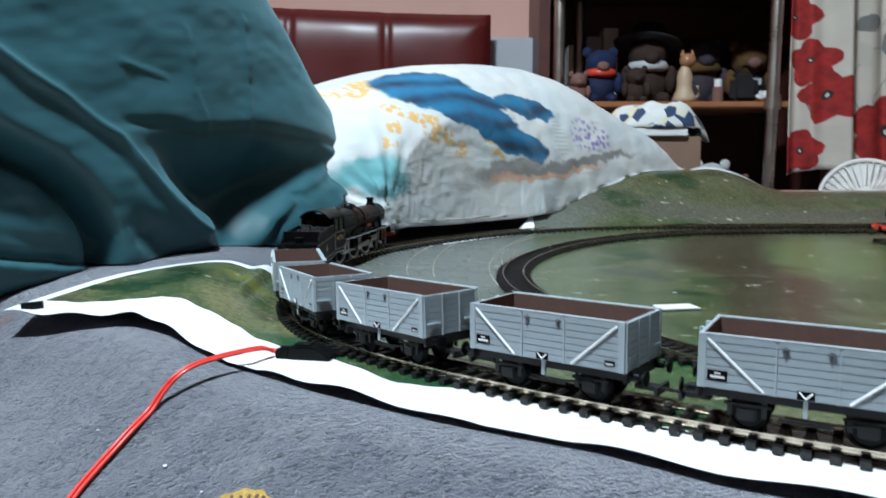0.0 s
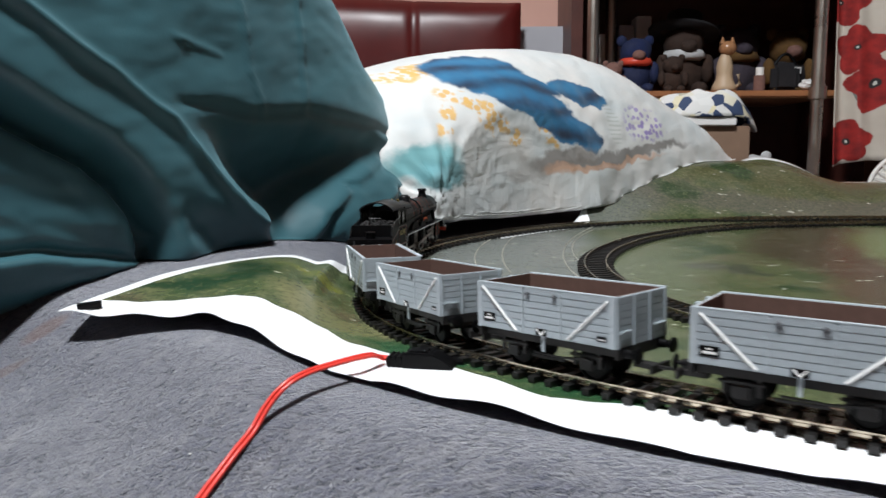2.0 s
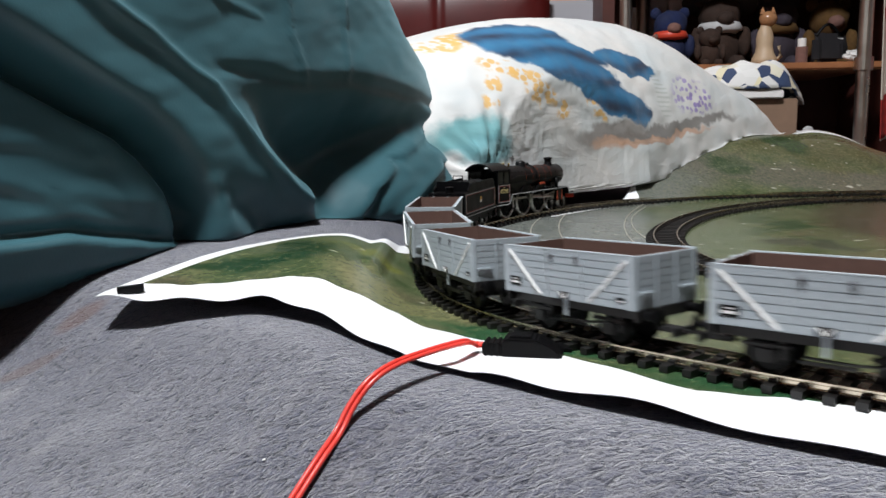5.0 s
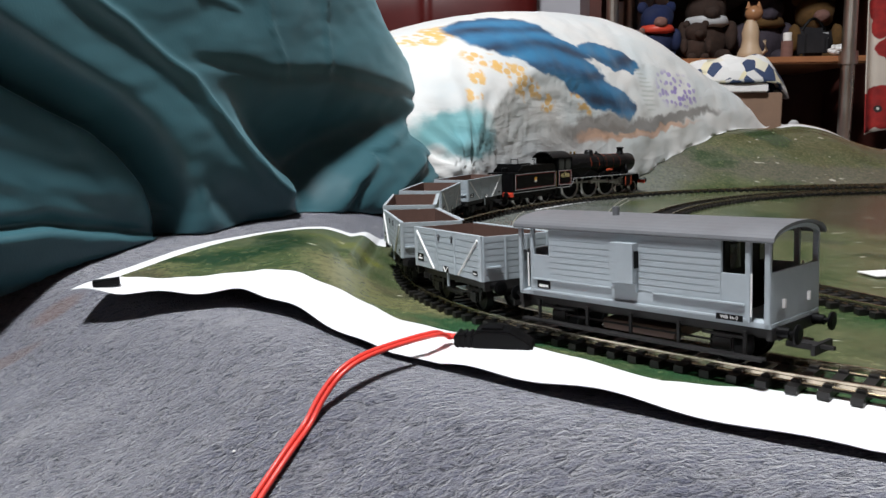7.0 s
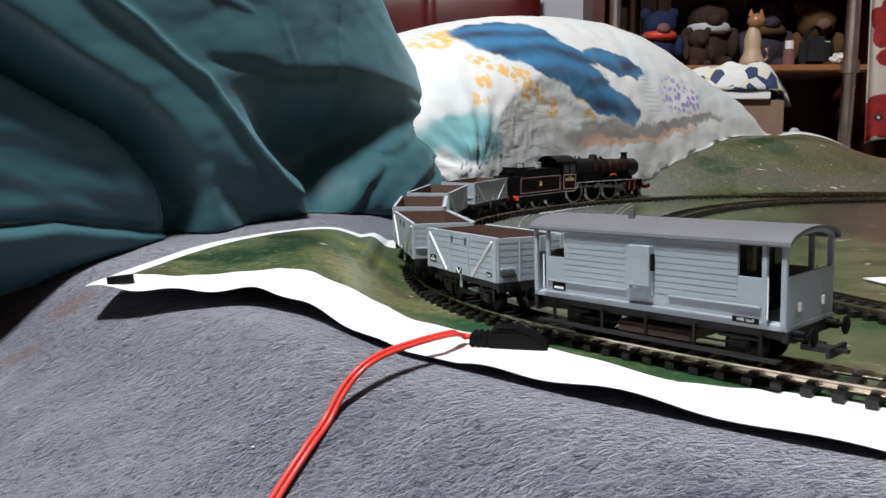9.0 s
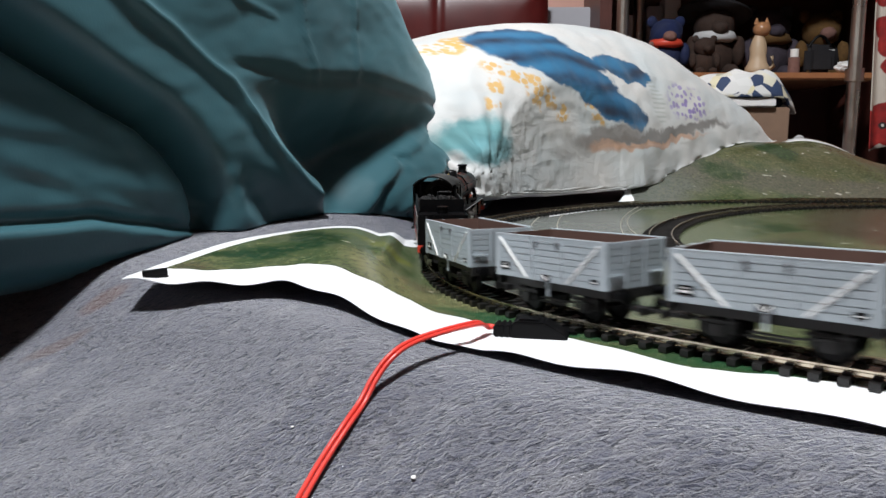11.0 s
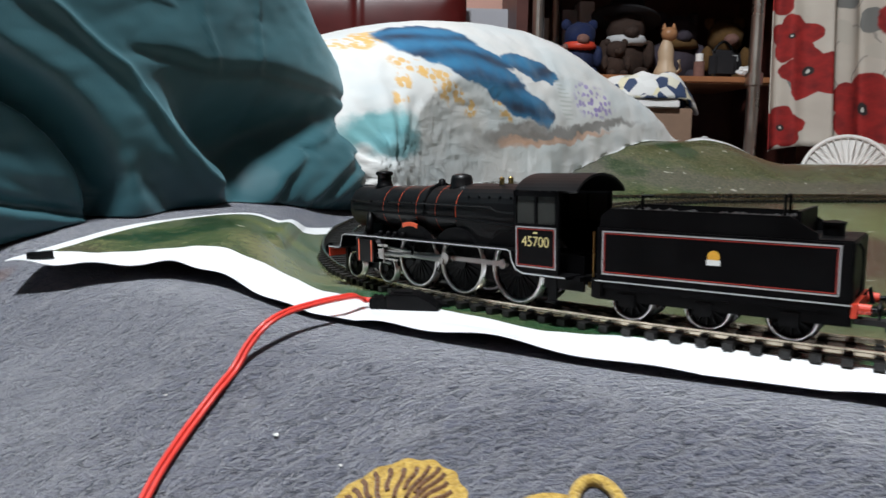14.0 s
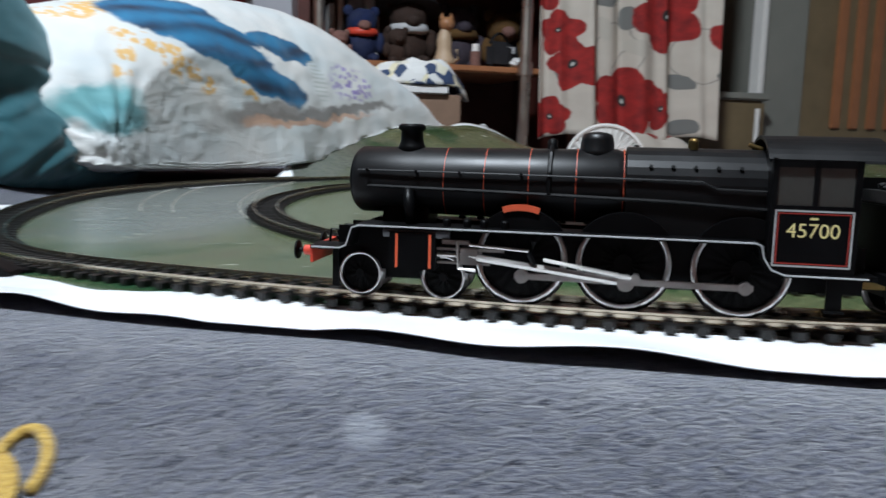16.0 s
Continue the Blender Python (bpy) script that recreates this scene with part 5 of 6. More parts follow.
    part("frame_spacer", scaled(box(-30, 112, -6.8, 6.8, 11.5, 21.5)), BLACK, e)
    part("ashpan", scaled(box(-8, 24, -6, 6, 6.5, 12)), UNDER, e)
    part("saddle", scaled(prism([(-8, 21), (8, 21), (6.5, 28), (-6.5, 28)], 90, 104, "x")), BLACK, e)
    beam = part("buffer_beam", scaled(box(123.3, 124.2, -15.8, 15.8, 10.2, 15.4, 0.15)), RED, e, "red front buffer beam")
    buffer_pair(e, 124.2, 13.2, 1, RED)
    # cab
    zr0, zr1 = 14.4, 44.5
    for sgn in (-1, 1):
        bm = bmesh.new()
        y0, y1 = sgn * 15.2 - 0.5, sgn * 15.2 + 0.5
        for q in ((-27, -5, zr0, 32.6), (-27, -25.4, 32.6, zr1), (-6.4, -5, 32.6, zr1), (-16.6, -15.4, 32.6, zr1), (-27, -5, 42.6, zr1)):
            add_box(bm, q[0], q[1], y0, y1, q[2], q[3])
        cabside = part("cab_side", scaled(bm), BLACK, e)
        for x0, x1 in ((-25.4, -16.6), (-15.4, -6.4)):
            pane = part("cab_window", scaled(box(x0, x1, sgn * 14.9 - 0.1, sgn * 14.9 + 0.1, 32.6, 42.6)), PANE, cabside)
        side_frame(cabside, -25.8, -6.2, 16.2, 31.4, sgn * 15.74)
        panel_text(cabside, "45700", -16, sgn * 15.76, 25.8, 5.4, CREAM, 0 if sgn < 0 else 180)
        bar = part("small_marking", scaled(box(-17, -15, sgn * 15.75 - 0.05, sgn * 15.75 + 0.05, 28.9, 29.5)), CREAM, cabside)
        part("cab_steps", scaled(add_box(box(-25, -21, sgn * 14 - 0.4, sgn * 14 + 0.4, 4, 14), -25.5, -20.5, sgn * 14 - 1.6, sgn * 14 + 1.6, 4, 4.6)), BLACK, e)
    part("cab_front", scaled(box(-6, -4.8, -15, 15, 21, 45)), BLACK, e)
    top = [(16.3 * math.sin(a), 38.5 + 12.4 * math.cos(a)) for a in np.linspace(-1.05, 1.05, 17)]
    low = [(15.7 * math.sin(a), 37.8 + 12.2 * math.cos(a)) for a in np.linspace(1.05, -1.05, 17)]
    part("cab_roof", scaled(prism(top + low, -34, -4, "x")), BOILER, e)
    part("backhead", scaled(lathe([(9.5, 0), (9.5, 1.5)], Matrix.Translation((-10, 0, 33)) @ ax, 24)), BLACK, e)
    part("fall_plate", scaled(box(-34, -27, -12, 12, 12.5, 14)), BLACK, e)
    part("drawbar", scaled(box(-46, -30, -2.5, 2.5, 9, 11)), BRASS, e)
    drivers = [wheelset(e, x, 13.5, gauge=8.2, spokes=19, name="driving_wheelset", width=2.4) for x in (0, 32.1, 61.5)]
    bogies = [wheelset(e, x, 6.6, spokes=10, name="bogie_wheelset") for x in (84.6, 110.6)]
    part("bogie_frame", scaled(box(80, 115, -5, 5, 5, 9)), BLACK, e)
    rods = []
    for sgn in (-1, 1):
        bm = box(-2.2, 63.7, sgn * 12.0 - 0.45, sgn * 12.0 + 0.45, -0.95, 0.95, 0.2)
        for x in (0, 32.1, 61.5):
            add_cyl(bm, (x, sgn * 11.2, 0), (x, sgn * 12.9, 0), 2.1 if x else 1.9, n=14)
            add_cyl(bm, (x, sgn * 10, 0), (x, sgn * 13.2, 0), 1.0, n=10)
        rods.append((part("coupling_rod", scaled(bm), STEEL, e, "bright steel coupling rod"), sgn))
    conns = []
    for sgn in (-1, 1):
        bm = tube([(0, sgn * 13.8, 0), (45, sgn * 13.8, 0)], 0.9, 6)
        bmesh.ops.scale(bm, vec=(1, 1, 1.25), verts=bm.verts)
        add_cyl(bm, (0, sgn * 13.0, 0), (0, sgn * 14.8, 0), 2.4, n=16)
        add_cyl(bm, (45, sgn * 13.0, 0), (45, sgn * 14.6, 0), 1.6, n=12)
        conns.append((part("connecting_rod", scaled(bm), STEEL, e, "bright steel connecting rod"), sgn))
    heads = []
    for sgn in (-1, 1):
        bm = box(-2.6, 2.6, sgn * 13.2 - 1.4, sgn * 13.2 + 1.4, -2.0, 2.4, 0.3)
        add_cyl(bm, (0, sgn * 13.2, 0), (14, sgn * 13.2, 0), 0.7, n=8)
        heads.append((part("crosshead", scaled(bm), STEEL, e, "bright steel crosshead"), sgn))
    returns = []
    for sgn in (-1, 1):
        bm = tube([(0, sgn * 15.2, 0), (26, sgn * 15.2, 0)], 0.6, 6)
        add_cyl(bm, (0, sgn * 14.0, 0), (0, sgn * 15.9, 0), 1.3, n=12)
        returns.append((part("eccentric_rod", scaled(bm), STEEL, e, "bright steel eccentric rod"), sgn))
    return e, drivers, bogies, rods, conns, heads, returns


def tender():
    """x = 0 at the middle tender axle."""
    t = thing("tender", "black lined model tender with crest, coupled behind the locomotive", "model tender")
    L0, L1, W = -43.0, 37.0, 15.2
    tank = part("tank", scaled(box(L0, L1, -W, W, 14.2, 33.0, 0.5)), BLACK, t)
    part("frame", scaled(box(L0 + 1, L1 + 2, -W + 0.6, W - 0.6, 11.4, 14.2)), BLACK, t)
    for sgn in (-1, 1):
        side_frame(tank, L0 + 3.5, L1 - 2.2, 16.4, 31.6, sgn * (W + 0.06))
        crest = part("crest", scaled(lathe([(2.0, 0), (2.0, 0.12)], Matrix.Translation((-3, sgn * (W + 0.02), 25.4)) @ Matrix.Rotation(radians(90), 4, "X"), 20)), YELLOW, tank, "small yellow and white crest")
        part("crest_band", scaled(box(-5.2, -0.8, sgn * (W + 0.12) - 0.06, sgn * (W + 0.12) + 0.06, 22.6, 24.4)), WHITE_PAINT, crest)
        part("coal_rail", scaled(prism([(L0 + 10, 33), (L1 - 1, 33), (L1 - 1, 36.4), (L1 - 4.5, 39.4), (L0 + 24, 39.4), (L0 + 18, 39.4), (L0 + 14, 36.8), (L0 + 10, 34.6)], min(sgn * (W - 1.6), sgn * (W - 0.6)), max(sgn * (W - 1.6), sgn * (W - 0.6)))), BLACK, tank)
        bm = box(L0, L1 + 1, sgn * 12.4 - 0.6, sgn * 12.4 + 0.6, 7.2, 11.6)
        for x in (-26, 0, 26):
            add_box(bm, x - 3.2, x + 3.2, sgn * 12.9 - 0.8, sgn * 12.9 + 0.8, 5.2, 10.4, 0.5)
            add_box(bm, x - 7.5, x + 7.5, sgn * 12.9 - 0.5, sgn * 12.9 + 0.5, 10.0, 11.4, 0.3)
        part("side_frame", scaled(bm), BLACK, t)
        part("front_handrail", scaled(tube([(L1 + 1.2, sgn * 14.4, 15), (L1 + 1.2, sgn * 14.4, 31)], 0.4, 6)), BRASS, t)
        part("tank_step", scaled(box(L1 - 2, L1 + 1.4, sgn * 14.4 - 1.0, sgn * 14.4 + 1.0, 8, 14.2)), BLACK, t)
        part("tank_edge_lining", scaled(box(L0, L1, sgn * (W + 0.3) - 0.12, sgn * (W + 0.3) + 0.12, 13.9, 14.3)), LINE, t)
    part("coal_bulkhead", scaled(box(L0 + 15, L0 + 16.4, -W + 1.4, W - 1.4, 33, 41.0)), BLACK, tank)
    bm = box(L0 + 16.4, L1 - 4, -W + 1.6, W - 1.6, 33, 36.0)
    rnd = random.Random(4)
    for _ in range(170):
        x, y = rnd.uniform(L0 + 18, L1 - 6), rnd.uniform(-W + 3, W - 3)
        r = rnd.uniform(0.9, 2.1)
        bmesh.ops.create_icosphere(bm, subdivisions=1, radius=r, matrix=Matrix.Translation((x, y, 36.2 + 2.2 * (1 - (y / 13) ** 2) * rnd.uniform(0.3, 1))) @ Matrix.Rotation(rnd.uniform(0, 3), 4, "Z") @ Matrix.Diagonal((1, 0.8, 0.6, 1)))
    part("coal", scaled(bm), UNDER, tank, "heap of black coal")
    part("filler", scaled(lathe([(3.2, 33), (3.2, 36.4), (3.6, 36.4), (3.6, 37.2), (0.5, 37.8)], Matrix.Translation((L0 + 8, 0, 0)), 20)), BLACK, tank)
    part("fire_iron_rack", scaled(tube([(L0 + 22, -6, 38), (L0 + 22, -6, 45.0), (L0 + 22, 2, 45.0), (L0 + 22, 2, 38)], 0.5, 6)), BLACK, tank)
    part("vent_pipe", scaled(tube([(L1 - 12, 4, 38), (L1 - 12, 4, 43.5), (L1 - 16, 4, 43.5)], 0.6, 6)), BLACK, tank)
    part("rear_ladder", scaled(tube([(L0 - 0.5, 10, 16), (L0 - 1.6, 10, 18), (L0 - 1.6, 10, 30), (L0 - 0.4, 10, 32)], 0.45, 6)), BLACK, t)
    part("vacuum_pipe", scaled(tube([(L0 - 1, -4, 14), (L0 - 2.5, -4, 17), (L0 - 3.5, -4, 12)], 0.8, 6)), BLACK, t)
    part("buffer_beam", scaled(box(L0 - 1.4, L0 + 0.2, -15.4, 15.4, 10.4, 14.6, 0.15)), RED, t, "red rear buffer beam")
    buffer_pair(t, L0 - 1.4, 12.8, -1, RED)
    coupling(t, L0 + 1, -1)
    part("underframe", scaled(box(L0 + 3, L1 - 2, -6, 6, 7, 12)), UNDER, t)
    wheels = [wheelset(t, x, 7.6, spokes=12, name="tender_wheelset") for x in (-26, 0, 26)]
    return t, wheels


def tank_engine():
    """The second engine that waits on the far siding, front to -x."""
    e = thing("tank_engine", "small black model steam engine waiting on a siding", "model locomotive", at=pose(0.55, 0.8655, rail_height(0.55, 0.8655), 0, 0, 177.7))
    ax = Matrix.Rotation(radians(90), 4, "Y")
    part("boiler", scaled(lathe([(8.6, -20), (8.6, 48), (7.4, 49.5), (1, 50.5)], Matrix.Translation((0, 0, 29)) @ ax, 32)), BOILER, e, smooth=True)
    part("chimney", scaled(lathe([(4.2, 36.5), (2.9, 39), (2.8, 45), (3.7, 46), (3.7, 47.5), (2.4, 47.8)], Matrix.Translation((40, 0, 0)), 20)), BLACK, e, smooth=True)
    part("dome", scaled(lathe([(5, 36.5), (4, 39), (3.8, 42), (2, 44), (0.3, 44.4)], Matrix.Translation((12, 0, 0)), 20)), BLACK, e, smooth=True)
    for sgn in (-1, 1):
        part("side_tank", scaled(box(-22, 30, min(sgn * 8.8, sgn * 15), max(sgn * 8.8, sgn * 15), 18, 32, 0.6)), BLACK, e)
        part("frame", scaled(box(-50, 56, sgn * 7.4 - 0.5, sgn * 7.4 + 0.5, 6, 17)), BLACK, e)
    part("running_plate", scaled(box(-52, 57, -16, 16, 16, 17.6, 0.2)), BLACK, e)
    part("cab", scaled(box(-46, -22, -15, 15, 17.6, 42, 0.4)), BLACK, e)
    part("cab_roof", scaled(prism([(16 * math.sin(a), 36 + 9 * math.cos(a)) for a in np.linspace(-1.2, 1.2, 13)], -48, -20, "x")), BOILER, e)
    part("saddle", scaled(box(34, 48, -6, 6, 17, 24)), BLACK, e)
    part("buffer_beam", scaled(box(57, 58.4, -15.5, 15.5, 11, 17, 0.1)), RED, e, "red buffer beam")
    buffer_pair(e, 58.4, 13.4, 1, RED)
    coupling(e, 57, 1)
    for x in (-30, 0, 30):
        wheelset(e, x, 9.5, spokes=12, name="wheelset")
    return e


# ---------------------------------------------------------------- clip and wire
# the wire's way off the paper's edge and down to the blanket
WIRE_AIR = [(-0.0900, 0.3705, 0.0030), (-0.1031, 0.3591, 0.0026), (-0.1139, 0.3496, 0.0010), (-0.1208, 0.3436, -0.0024), (-0.1262, 0.3385, -0.0085), (-0.1302, 0.3325, -0.0155)]


def build_clip():
    c = thing("power_clip", "black plastic power connector clip pushed under the track", "track connector")
    c.matrix_basis = pose(-0.062, 0.399, rail_height(-0.062, 0.399) - 0.0044, 0, 0, 168)
    # local +x towards the wire, +y away from the track
    bm = prism([(-13, 0), (-13, 2.0), (-9, 4.6), (-4, 7.2), (7, 7.2), (8.5, 6.6), (9, 0)], 17.5, 29)
    bmesh.ops.bevel(bm, geom=bm.edges[:], offset=0.7, segments=2, affect="EDGES", clamp_overlap=True)
    part("housing", scaled(bm), BLACK, c)
    bm = box(8.5, 16, 20, 28, 0.6, 5.0, 0.5)
    for k in range(3):
        add_box(bm, 9.6 + k * 2.2, 10.8 + k * 2.2, 19.6, 28.4, 0.5, 5.5, 0.2)
    part("strain_relief", scaled(bm), BLACK, c, "ribbed black strain relief")
    part("tongue", scaled(box(-16, 9, -8, 18, 0.2, 1.6, 0.2)), BLACK, c)
    part("lever", scaled(box(-2, 6, 20, 27, 7.0, 7.9, 0.3)), BLACK, c)
    m = c.matrix_basis
    start = m @ Vector((15 * M, 24 * M, 3.6 * M))
    along = (m.to_3x3() @ Vector((1, 0.1, 0))).normalized()
    for k, off in enumerate((-0.0009, 0.0009)):
        pts = [start, start + along * 0.004]
        ctrl = [tuple(v) for v in pts] + WIRE_AIR
        for x, y in ((-0.1345, 0.3235), (-0.1392, 0.3145), (-0.1425, 0.306), (-0.1462, 0.294), (-0.149, 0.280), (-0.153, 0.26), (-0.158, 0.22), (-0.165, 0.15), (-0.17, 0.0)):
            ctrl.append((x, y, bed_height(x, y) + 0.0028))
        line = catmull([Vector(q) for q in ctrl], 8)
        out = []
        for i, q in enumerate(line):
            tdir = (line[min(i + 1, len(line) - 1)] - line[max(i - 1, 0)]).normalized()
            side = tdir.cross(Vector((0.3, -0.2, 1))).normalized()
            out.append(q + side * off)
        w = part("wire", tube(out, 0.00085, 8), WIRE_RED, None, smooth=True)
        tagged(w, "twin red plastic-coated wire running down the blanket", "wire", "red feed wires")


def catmull(p, n):
    p = [p[0] * 2 - p[1]] + p + [p[-1] * 2 - p[-2]]
    out = []
    for i in range(1, len(p) - 2):
        for k in range(n):
            t = k / n
            out.append(0.5 * (2 * p[i] + (p[i + 1] - p[i - 1]) * t + (2 * p[i - 1] - 5 * p[i] + 4 * p[i + 1] - p[i + 2]) * t * t + (3 * p[i] - p[i - 1] - 3 * p[i + 1] + p[i + 2]) * t ** 3))
    out.append(p[-2])
    return out

# ---------------------------------------------------------------- soft things
TEAL_VALLEY = [(-0.33, 0.165), (-0.25, 0.130), (-0.216, 0.112), (-0.19, 0.098), (-0.165, 0.086), (-0.148, 0.071), (-0.134, 0.052), (-0.126, 0.034), (-0.122, 0.0)]
TEAL_RIDGE = [(-0.26, 0.205), (-0.178, 0.151), (-0.152, 0.137), (-0.128, 0.119), (-0.110, 0.109), (-0.094, 0.090), (-0.069, 0.063), (-0.046, 0.041), (-0.03, 0.03)]
TEAL_CREASE = [(-0.106, 0.121), (-0.058, 0.118), (-0.032, 0.114), (0.039, 0.120), (0.067, 0.117), (0.149, 0.111), (0.20, 0.098)]
TEAL_BAND = [(-0.045, 0.010), (-0.031, 0.026), (0.0, 0.047), (0.028, 0.067), (0.078, 0.092), (0.115, 0.103), (0.149, 0.105), (0.18, 0.097), (0.23, 0.072)]
TEAL_SEAM = [(-0.30, 0.028), (-0.23, 0.026), (-0.206, 0.026), (-0.165, 0.018), (-0.135, 0.012)]
TEAL_PULLS = [[(-0.033, 0.20), (-0.031, 0.149), (-0.018, 0.115)], [(0.043, 0.22), (0.039, 0.178), (0.032, 0.12)], [(-0.10, 0.165), (-0.06, 0.158)]]
TEAL_FANS = [[(0.030, 0.012), (0.05, 0.034), (0.08, 0.052)], [(0.075, 0.008), (0.11, 0.028), (0.15, 0.046)], [(0.115, 0.008), (0.15, 0.026), (0.22, 0.046)], [(0.165, 0.010), (0.20, 0.022), (0.25, 0.034)], [(0.10, 0.062), (0.15, 0.078)]]
TEAL_SAGS = [[(-0.26, 0.082), (-0.222, 0.078), (-0.185, 0.068)], [(-0.25, 0.062), (-0.215, 0.050), (-0.185, 0.030)], [(-0.205, 0.052), (-0.180, 0.045), (-0.158, 0.040)], [(-0.185, 0.082), (-0.165, 0.055), (-0.152, 0.030)]]


def from_line(u, v, line):
    """Distance from a line across the cloth, over nought on its upper right side as it runs."""
    best, sign = 9.0, 1.0
    for (a, b), (c, d) in zip(line, line[1:]):
        t = max(0.0, min(1.0, ((u - a) * (c - a) + (v - b) * (d - b)) / ((c - a) ** 2 + (d - b) ** 2)))
        q = math.hypot(u - a - t * (c - a), v - b - t * (d - b))
        if q < best:
            best, sign = q, (1.0 if (c - a) * (v - b) - (d - b) * (u - a) > 0 else -1.0)
    return best * sign


def tuck(d, above, below):
    """A rounded groove or crest with a width of its own on either side of its line."""
    return math.exp(-(d / (above if d > 0 else below)) ** 2)


def teal_relief(u, v):
    valley = from_line(u, v, TEAL_VALLEY)
    w = 0.020 * step(-0.002, 0.009, valley) - 0.026 * tuck(valley, 0.009, 0.006) * step(-0.01, 0.03, v)
    ridge = from_line(u, v, TEAL_RIDGE)
    w += 0.0040 * tuck(ridge, 0.0035, 0.0035) - 0.0012 * tuck(ridge + 0.009, 0.005, 0.006)
    # the hollow between the ridge, the cross crease and the lit swell by the end
    band = from_line(u, v, TEAL_BAND)
    hollow = step(0.0, 0.045, ridge) * step(-0.045, 0.0, band) * step(0.23, 0.13, u)
    crease = from_line(u, v, TEAL_CREASE)
    w -= 0.046 * hollow * step(0.006, -0.060, crease)
    w -= 0.003 * tuck(crease, 0.005, 0.004) * step(-0.12, -0.09, u)
    w += 0.010 * step(-0.02, -0.09, band) * step(0.0, 0.08, u)
    w -= 0.014 * tuck(ridge + 0.030, 0.018, 0.020) * step(0.065, 0.02, v) * step(0.0, 0.03, valley)
    seam = from_line(u, v, TEAL_SEAM)
    w += 0.007 * step(0.004, -0.002, seam) * step(-0.12, -0.15, u) - 0.005 * tuck(seam - 0.004, 0.004, 0.003) * step(-0.12, -0.15, u)
    for line in TEAL_PULLS:
        w += 0.0016 * tuck(from_line(u, v, line), 0.0022, 0.0022)
    for line in TEAL_FANS:
        d = from_line(u, v, line)
        w += 0.0030 * tuck(d, 0.006, 0.004) - 0.0030 * tuck(d + 0.008, 0.005, 0.006)
    for line in TEAL_SAGS:
        d = from_line(u, v, line)
        w += 0.0010 * tuck(d, 0.006, 0.004) - 0.0010 * tuck(d + 0.008, 0.004, 0.006)
    return w + 0.0022 * wobble((u * 1.2, v * 2.4, 0), 14, 3.0) + 0.0007 * wobble((u + v, v * 3 - u, 0), 40, 7.0)


def build_teal_pillow():
    n = Vector((0.866, -0.5, 0.10)).normalized()
    u_ax = Vector((0.5, 0.866, 0.0))
    v_ax = u_ax.cross(n)
    v_ax = -v_ax if v_ax.z < 0 else v_ax
    home = Vector((-0.20, 0.69, 0.0))
    home += n * (-0.51066 - n.dot(home))
    right = [(-0.03, 0.29), (0.0, 0.335), (0.03, 0.345), (0.05, 0.325), (0.10, 0.268), (0.146, 0.222), (0.18, 0.190), (0.30, 0.10), (0.45, 0.05)]
    deep = 0.085

    def place(a, b):
        v = -0.012 + 0.44 * b
        ur, ul = interp(v, right), -0.62
        q, s = (4 * a - 1, -1) if a <= 0.5 else (3 - 4 * a, 1)
        su = math.copysign(1 - (1 - min(1.0, abs(q))) ** 1.35, q)
        sn = s * max(0.0, 1 - su ** 4) ** 0.375
        u = (ur + ul) / 2 + (ur - ul) / 2 * su
        full = max(0.0, 1 - abs(2 * b - 1) ** (18 if b < 0.5 else 7)) ** 0.5
        w = deep * (full * sn - 1)
        if s > 0:
            w += teal_relief(u, v) * step(ur + 0.02, ur - 0.01, u)
        p = home + u_ax * u + v_ax * v + n * w
        return (p.x, p.y, max(p.z, bed_height(p.x, p.y) + 0.001))
    ob = grid_mesh("satin_pillow", 560, 170, place, SATIN)
    tagged(ob, "large dark teal satin pillow with deep creases, standing on the blanket", "pillow")


